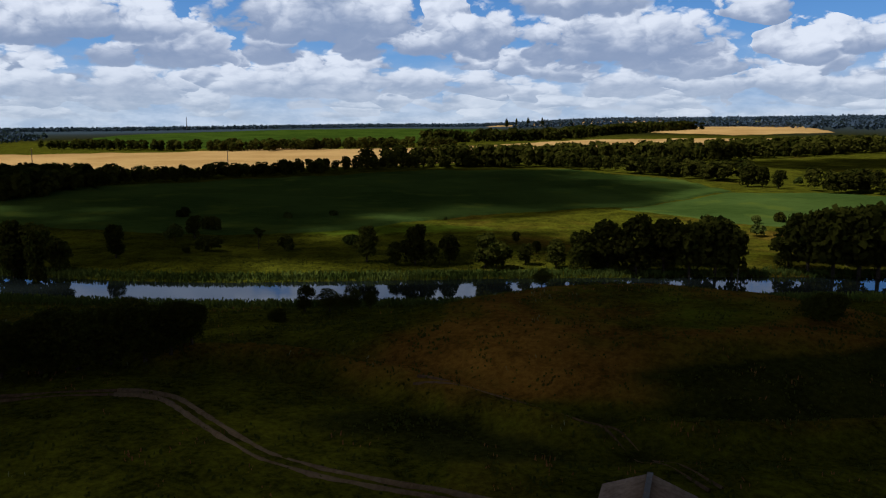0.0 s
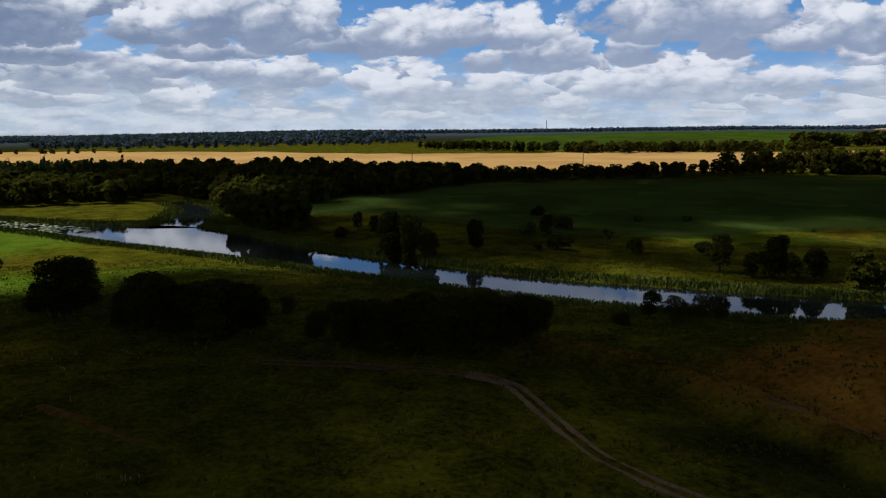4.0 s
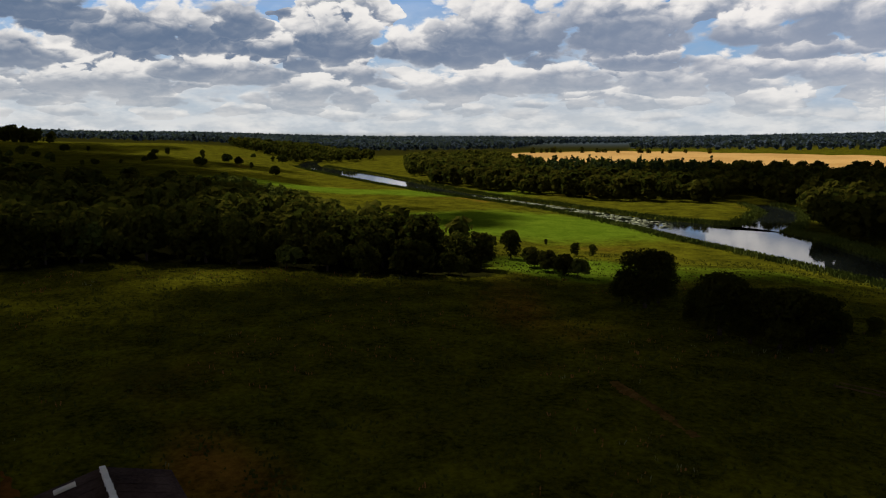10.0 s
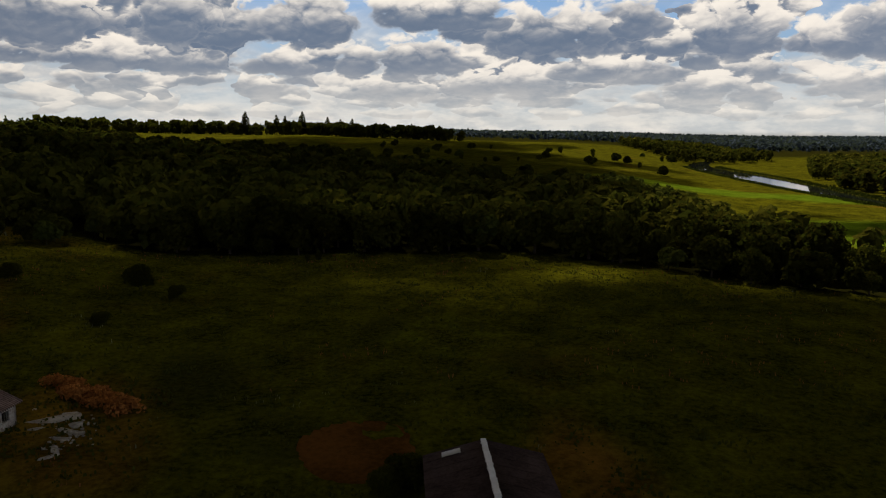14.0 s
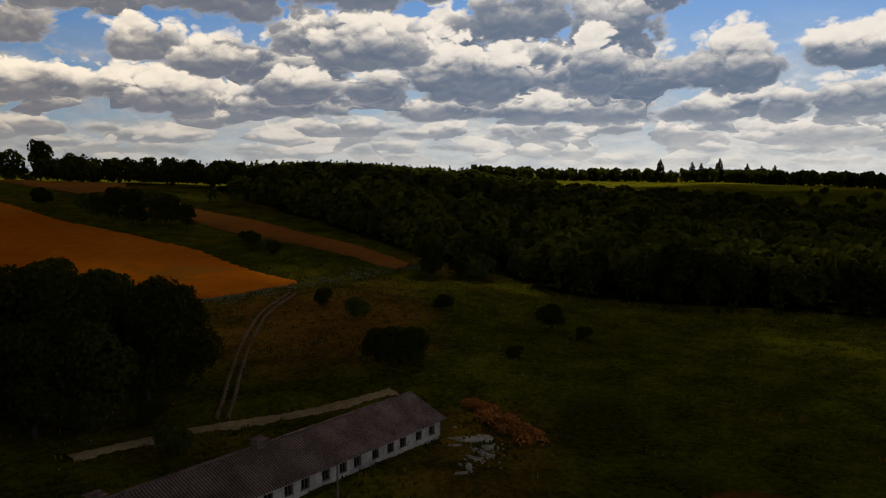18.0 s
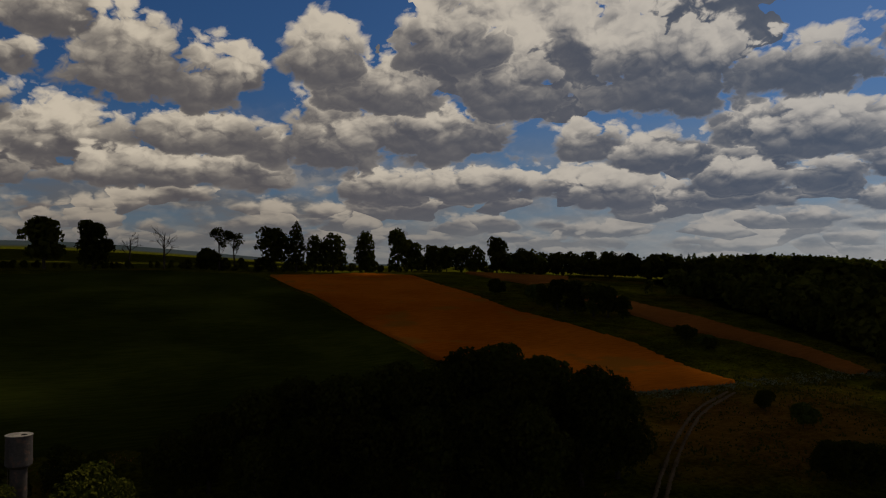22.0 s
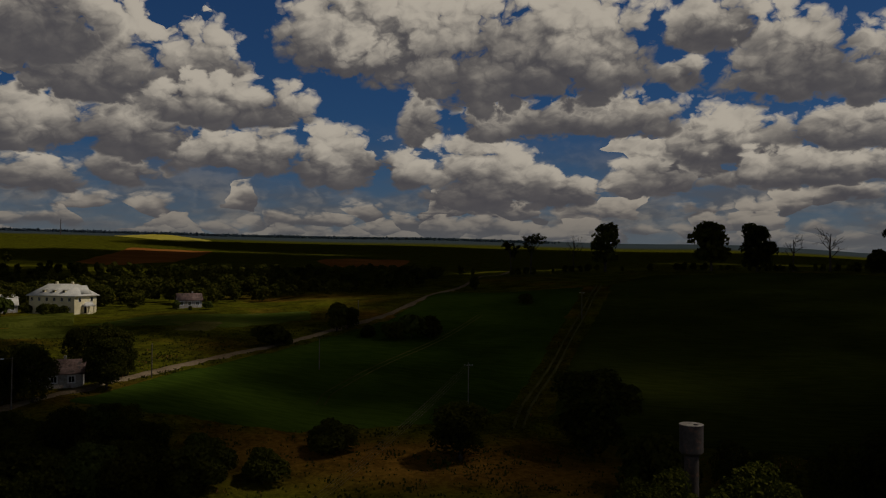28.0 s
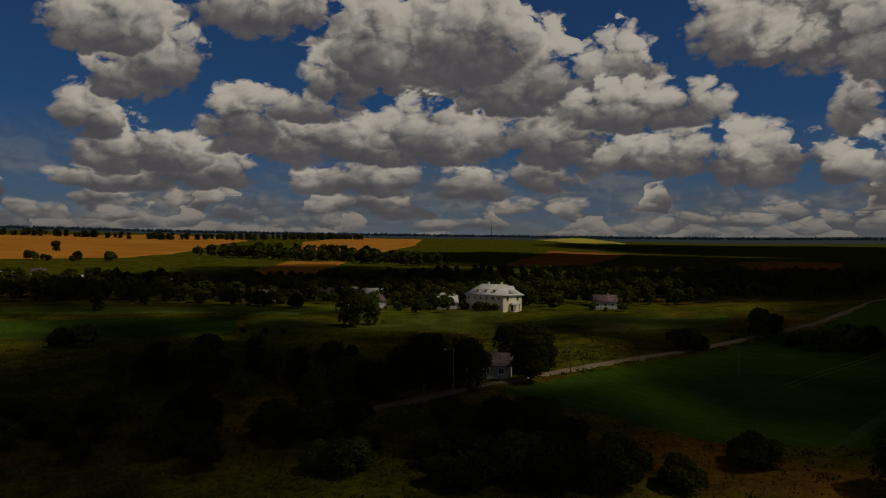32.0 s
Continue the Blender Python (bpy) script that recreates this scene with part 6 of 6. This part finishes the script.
for spot in ((171, 415, 22.6, 1.05), (173.2, 415, 19.5, 1.05), (187.6, 440, 20.7, 1.05)):
    plant("bare", *spot)
for spot in ((162.2, 425, 24.4, 1.05),):
    plant("poplar", *spot)


# ---- woods, belts, reeds and weeds ----
MID = [clump_template(101 + i, 300, 0.66) for i in range(5)]
LOW = [clump_template(106 + i, 110, 1.1) for i in range(4)]
FAR = [clump_template(111 + i, 46, 1.75) for i in range(4)]
TINY = [clump_template(131 + i, 15, 3.0) for i in range(6)]
HALF = [clump_template(141 + i, 170, 0.88) for i in range(5)]
PINES = [clump_template(121 + i, 150, 0.6, "pine") for i in range(3)]


def fill(name, corners, gap, lo, hi, seed, templates, mat, label, single=0.0, wide=(0.85, 1.25), beyond=0.0, kind="round"):
    """A wood: trees nearer than `single` stand alone, the rest are one mass."""
    x, y, rng = scatter(corners, gap, seed)
    mass = []
    for a, b in zip(x, y):
        r, tall, w = math.hypot(a, b), rng.uniform(lo, hi), rng.uniform(*wide)
        if r < single:
            plant(kind if rng.random() < .6 else "bush" if rng.random() < .4 else "broad", math.degrees(math.atan2(-a, b)) % 360, r, tall * (.8 if r < single - 14 else 1), w)
        elif r > beyond:
            mass.append((a, b, tall, w))
    if mass:
        woods(name, mass, templates, mat, label)


def row(name, course, wide, gap, lo, hi, seed, templates=FAR, mat=LEAF_DARK, label="dark tree belt between fields"):
    p, rng = belt(course, wide, gap, seed)
    woods(name, [(a, b, rng.uniform(lo, hi), rng.uniform(0.8, 1.25)) for a, b in p], templates, mat, label)


def near_part(corners, limit, keep_near):
    """The part of a wood's outline nearer or farther than a distance."""
    return [(a, min(r, limit) if keep_near else max(r, limit)) for a, r in corners]


fill("woodland", near_part(FOREST, 340, True), 6.6, 5.5, 14.5, 1, HALF, LEAF, "dense dark broadleaf woodland filling the gully", 206)
fill("woodland_far", near_part(FOREST, 340, False), 7.5, 6, 15, 2, LOW, LEAF_DARK, "dense dark woodland on the far side of the gully")
RIPARIAN = [(66, 560), (60, 470), (52, 436), (47, 432), (44.6, 480), (41, 440), (39.5, 330), (36, 292), (35, 300), (35, 380), (30, 425), (26, 460), (22, 500), (26, 540), (38, 600), (50, 640), (60, 640), (66, 640)]
fill("riverside_wood", RIPARIAN, 7.0, 9, 15, 3, LOW, LEAF_DARK, "dark mixed riverside wood behind the reeds")
fill("riverside_pines", [(58, 520), (48, 500), (46, 560), (52, 620), (60, 620)], 9, 14, 19, 4, PINES, NEEDLE, "dark pines standing in the riverside wood")
fill("valley_wood", [(67.5, 640), (61, 600), (58, 680), (62, 900), (68, 860)], 9, 9, 14, 5, LOW, LEAF, "green wood along the river valley")
fill("valley_wood", [(78, 900), (72.5, 860), (70, 960), (74, 1250), (80, 1150)], 11, 9, 15, 6, LOW, LEAF, "green wood along the river valley")
fill("valley_wood", [(84, 1500), (60, 1350), (58, 1900), (70, 2300), (84, 2200)], 20, 9, 14, 7, TINY, LEAF_HAZED, "dark woods in the far river valley")
fill("valley_scrub", [(76, 420), (70, 300), (66, 245), (72, 250), (80, 330), (84, 430), (80, 470)], 6.5, 4, 8, 8, LOW, LEAF_LIGHT, "light green scrub along the edge of the wood")
fill("village_trees", [(258, 340), (246, 345), (236, 330), (226, 318), (222.5, 320), (218, 300), (210, 306), (203, 312), (199, 330), (197, 420), (204, 450), (214, 460), (226, 450), (240, 455), (258, 460)],
     9.0, 5, 9.5, 9, MID, LEAF_DARK, "garden trees of the village among houses", wide=(0.9, 1.4))
fill("village_scrub", [(258, 130), (246, 118), (236, 108), (225, 104), (215, 98), (213, 112), (222, 126), (232, 132), (244, 140), (258, 152)], 7.5, 4, 7.5, 10, MID, LEAF_DARK, "dark overgrown scrub below the road", 160, kind="bush")
fill("roadside_trees", [(240, 150), (232, 145), (229, 150), (231, 170), (240, 178), (250, 185), (250, 165)], 8, 5, 9, 11, MID, LEAF, "dark trees beside the village road", 190)
row("tree_belt_field", [(33, 480), (23, 520), (11, 560), (5, 600), (0, 612), (-4, 632)], 18, 5.5, 6, 11, 13, HALF)
row("tree_belt_corner_field", [(5, 615), (0, 625), (-3, 640)], 20, 7, 13, 19, 14, MID)
row("tree_belt_wheat", [(26, 1040), (17.8, 960)], 30, 8, 10, 14, 15, LOW)
row("tree_belt_wheat", [(16.5, 930), (8, 960), (0, 1010)], 36, 8, 10, 16, 16, LOW)
row("tree_belt_slope", [(1, 1180), (-8, 1250), (-11, 1400), (-17, 1700)], 40, 10, 14, 20, 17)
row("tree_belt_east", [(-3, 630), (-8, 650), (-12, 660), (-20, 790), (-26, 930), (-34, 1020)], 46, 8, 12, 20, 18, LOW)
row("tree_belt_path", [(-8.5, 615), (-13, 590), (-17, 550), (-21, 520)], 24, 6.5, 9, 15, 19, MID)
row("tree_belt_corner", [(-26, 480), (-30, 480), (-36, 470)], 26, 6.5, 10, 15, 20, MID)
row("tree_belt_ridge", [(118, 1060), (112, 1080), (106, 1060), (100, 1040), (92, 1000)], 40, 9, 11, 19, 21)
row("tree_belt_gully", [(146, 420), (141, 430), (137, 440)], 40, 7, 10, 16, 22, MID)
row("crest_hedge", [(170, 424), (160, 432), (150, 436), (140, 440), (134, 470)], 12, 6, 4, 9, 42, MID, LEAF_DARK, "dark hedge along the top of the hill")
row("crest_hedge", [(192, 420), (184, 420), (170, 418), (160, 420), (150, 424)], 8, 5, 2.5, 5, 43, MID, LEAF_DARK, "low dark scrub along the hill top")
row("hill_pines", [(137, 520), (132, 580), (126, 640), (120, 700)], 60, 8, 10, 15, 23, PINES, NEEDLE, "dark pine stand on the hilltop")
row("tree_belt_plain", [(65, 1010), (50, 1010), (46, 1000)], 10, 12, 5, 9, 24)
row("valley_hedge", [(242, 820), (239, 780), (232, 700), (226, 640)], 24, 8, 9, 14, 25, LOW)
row("valley_hedge", [(241, 1000), (236, 980), (231, 900)], 20, 9, 8, 13, 26)
row("valley_hedge", [(232, 470), (226, 500), (223, 545), (214, 530), (206, 500), (198, 470)], 60, 9, 4, 7, 27)
row("far_hedge", [(255, 1600), (244, 1500), (240, 1650), (232, 1900)], 60, 18, 9, 15, 28)
row("ridge_trees", [(k, 3300) for k in range(190, 262, 6)], 200, 18, 7, 12, 29, TINY, LEAF_HAZED, "dark tree line along the ridge")
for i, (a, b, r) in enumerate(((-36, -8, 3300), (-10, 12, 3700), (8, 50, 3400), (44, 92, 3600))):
    row("far_woods", [(k, r + 200 * math.sin(k)) for k in range(a, b, 4)], 750, 27, 9, 15, 30 + i, TINY, LEAF_HAZED, "far dark woods along the skyline")
for az, r, h in ((106.1, 1050, 27), (102.25, 1050, 27), (104.0, 1055, 23), (103.4, 1050, 22), (100.5, 1045, 22), (99.6, 1050, 20), (98.8, 1050, 21), (-4.5, 2300, 26), (-5.2, 2320, 24), (-6.0, 2300, 26), (-7.0, 2300, 24)):
    plant("poplar", az, r, h)
fill("hill_wood", [(52, 1300), (40, 1150), (30, 1180), (26, 1400), (30, 2400), (52, 2200)], 25, 8, 13, 45, TINY, LEAF_HAZED, "dark woods on the far hills")
fill("hill_wood", [(-5, 2100), (-16, 2050), (-28, 1750), (-36, 1700), (-36, 3000), (-22, 3000), (-22, 2300), (-5, 2350)], 27, 9, 15, 46, TINY, LEAF_HAZED, "dark woods on the far hills")
fill("valley_wood", [(96, 1900), (84, 1300), (70, 1500), (58, 1900), (44, 2400), (44, 3000), (70, 3200), (96, 3000)], 31, 9, 14, 41, TINY, LEAF_HAZED, "dark woods in the far river valley")
fill("slope_scrub", [(228, 104), (217, 100), (212, 106), (213, 126), (219, 132), (228, 134)], 6.2, 4.5, 7.5, 77, MID, LEAF_DARK, "dense dark scrub below the field", 160, kind="bush")
for spot in ((175.9, 90, 12.0), (177.7, 87, 9.5), (181.2, 91, 10.0), (174.0, 92, 10.0), (183.6, 93, 8.0), (182.6, 86, 9.0), (180.2, 87, 8.4)):
    plant("light", *spot)
rng = np.random.default_rng(45)
for k in range(46):
    az = rng.uniform(224, 257)
    plant(("round", "bush", "round", "light")[k % 4], az, np.interp(az, [224, 230, 238, 246, 258], [300, 304, 318, 335, 352]) + rng.uniform(-14, 26), rng.uniform(3.5, 7.5), rng.uniform(.9, 1.3))
for az, r in ((254.4, 476), (250.7, 448), (242.2, 356), (238.2, 335), (234.5, 352), (232.5, 357), (231.1, 346), (230.3, 312), (226.5, 369), (225.4, 330), (225.6, 309), (214.4, 292), (244.8, 420)):
    for k in (-1, 0, 1):
        plant(("bush", "round", "light")[k + 1], az + (k + rng.uniform(-.3, .3)) * 330 / r, r - rng.uniform(5, 9), rng.uniform(1.0, 1.8) + (1.8 if k else 0), 1.2)
for spot in (("broad", 219.6, 160, 10), ("round", 225.0, 158, 8), ("broad", 226.8, 158, 10.5), ("round", 228.6, 160, 8)):
    plant(*spot)
rng = np.random.default_rng(44)
for k in range(34):
    plant("bush" if k % 3 else "round", rng.uniform(76, 97), rng.uniform(560, 820), rng.uniform(3, 8))
for k in range(9):
    plant("bush", 251 + rng.uniform(-3, 3), 690 + rng.uniform(-30, 40), rng.uniform(4, 8))
plant("round", 251.8, 870, 12, 1.2)


def blades(name, spots, tall, width, mat, label, category, per=3, spread=0.5):
    """Tufts of upright blades: spots x, y; one mass."""
    rng = np.random.default_rng(len(spots))
    p = np.repeat(np.asarray(spots, float), per, axis=0)
    n = len(p)
    p = p + rng.normal(size=(n, 2)) * spread
    z = height(p[:, 0], p[:, 1])
    h = tall * rng.uniform(.5, 1.2, n)
    a = rng.uniform(0, math.tau, n)
    w = width * rng.uniform(.6, 1.3, n)
    lean = rng.normal(size=(n, 2)) * .22 * h[:, None]
    d = np.stack([np.cos(a), np.sin(a)], 1) * w[:, None]
    z = np.maximum(z, WATER - .1)
    v = np.stack([np.column_stack([p - d, z - .1]), np.column_stack([p + d, z - .1]), np.column_stack([p + d * .7 + lean, z + h]), np.column_stack([p - d * .5 + lean * 1.2, z + h * .85])], 1)
    data = raw_mesh(name, v.reshape(-1, 3), np.arange(n * 4).reshape(-1, 4), mat)
    return tagged(new(name, data), label, category, kind="stuff")


def reed_spots(lo, hi, count, seed, course):
    rng = np.random.default_rng(seed)
    line = river_line(course)
    side = np.gradient(line[:, :2], axis=0)
    side = np.stack([-side[:, 1], side[:, 0]], 1) / np.linalg.norm(side, axis=1)[:, None]
    i = rng.integers(0, len(line), count)
    s = rng.choice((-1, 1), count)
    out = rng.uniform(lo, hi, count) ** 1.0
    return line[i, :2] + side[i] * (s * (line[i, 2] + out))[:, None] + rng.normal(size=(count, 2)) * 1.2


spots = np.concatenate([reed_spots(0.3, 6.5, 34000, 1, RIVER), reed_spots(0, 5, 3000, 2, BRANCH)])
spots = spots[(np.hypot(*spots.T) < 820) & (river_gap(*spots.T) > 0.3)]
pale_line = np.array([bearing(*c) for c in ((137.5, 174), (136.5, 178), (132.6, 183), (128.5, 196), (124.4, 213), (122, 214))])
umbels = np.repeat(np.stack([np.interp(np.linspace(0, 5, 60), np.arange(6), pale_line[:, i]) for i in (0, 1)], 1), 5, axis=0)
blades("umbel_weeds", umbels + np.random.default_rng(8).normal(size=umbels.shape) * 2.0, .34, .2, WILD, "pale flowering weeds along the edge of the rye", "weeds", 6, .7)
blades("reeds", spots, 1.15, .16, REED, "tall green reeds along the river banks", "reeds", 2, 1.0)


def lily_pads():
    rng = np.random.default_rng(12)
    verts, faces, at = [], [], 0
    while len(verts) < 420:
        az = rng.uniform(49, 63)
        r = np.interp(az, [49, 51, 55, 59, 63], [338, 344, 380, 420, 462]) + rng.normal() * 7
        x, y = bearing(az, r)
        if float(river_gap(x, y)) > -.3 or math.sin(az * 3.1) + math.sin(r * .35) < -.6:
            continue
        n, s = 8, rng.uniform(.7, 2.0)
        ang = np.arange(n) * math.tau / n
        ring = np.stack([np.cos(ang), np.sin(ang) * .8], 1) * s * rng.uniform(.75, 1.1, (n, 1))
        verts.append(np.concatenate([np.column_stack([ring + (x, y), np.full(n, WATER + .035)]), np.column_stack([ring * .98 + (x, y), np.full(n, WATER - .03)])]))
        faces.append(np.array([(0, 1, 2, 3), (0, 3, 4, 7), (7, 4, 5, 6)] + [(k, n + k, n + (k + 1) % n, (k + 1) % n) for k in range(n)]) + at)
        at += 2 * n
    tagged(new("lily_pads", raw_mesh("lily_pads", np.concatenate(verts), np.concatenate(faces), LILY)), "pale floating lily pads on the river bend", "water plants", kind="stuff")


lily_pads()


def meadow_tufts(count, seed, lo, hi, tall, width, name, mat, label, per=3, patchy=0.0):
    rng = np.random.default_rng(seed)
    az, r = rng.uniform(-30, 257, count), np.sqrt(rng.uniform(lo ** 2, hi ** 2, count))
    x, y = -r * np.sin(np.radians(az)), r * np.cos(np.radians(az))
    keep = (river_gap(x, y) > 6) & ~inside(x, y, FOREST)
    for f in FIELDS:
        keep &= ~inside(x, y, f)
    if patchy:
        keep &= np.array([noise.noise((a * .03, b * .03, seed)) + .5 * noise.noise((a * .1, b * .1, seed)) > patchy for a, b in zip(x, y)])
    blades(name, np.stack([x[keep], y[keep]], 1), tall, width, mat, label, "grass", per, .5)


meadow_tufts(34000, 1, 64, 240, .3, .17, "meadow_grass", HERB, "tufts of tall meadow grass and herbs")
meadow_tufts(16000, 2, 64, 200, .34, .2, "weeds", HERB, "dark patches of tall weeds in the meadow", 4, .22)
meadow_tufts(5000, 3, 64, 210, .45, .08, "dry_grass", BRUSH, "dry reddish grass stems in the meadow", 3, .15)
meadow_tufts(1400, 4, 64, 190, .5, .05, "wild_flowers", WILD, "pale wild flower heads in the weeds", 3, .3)
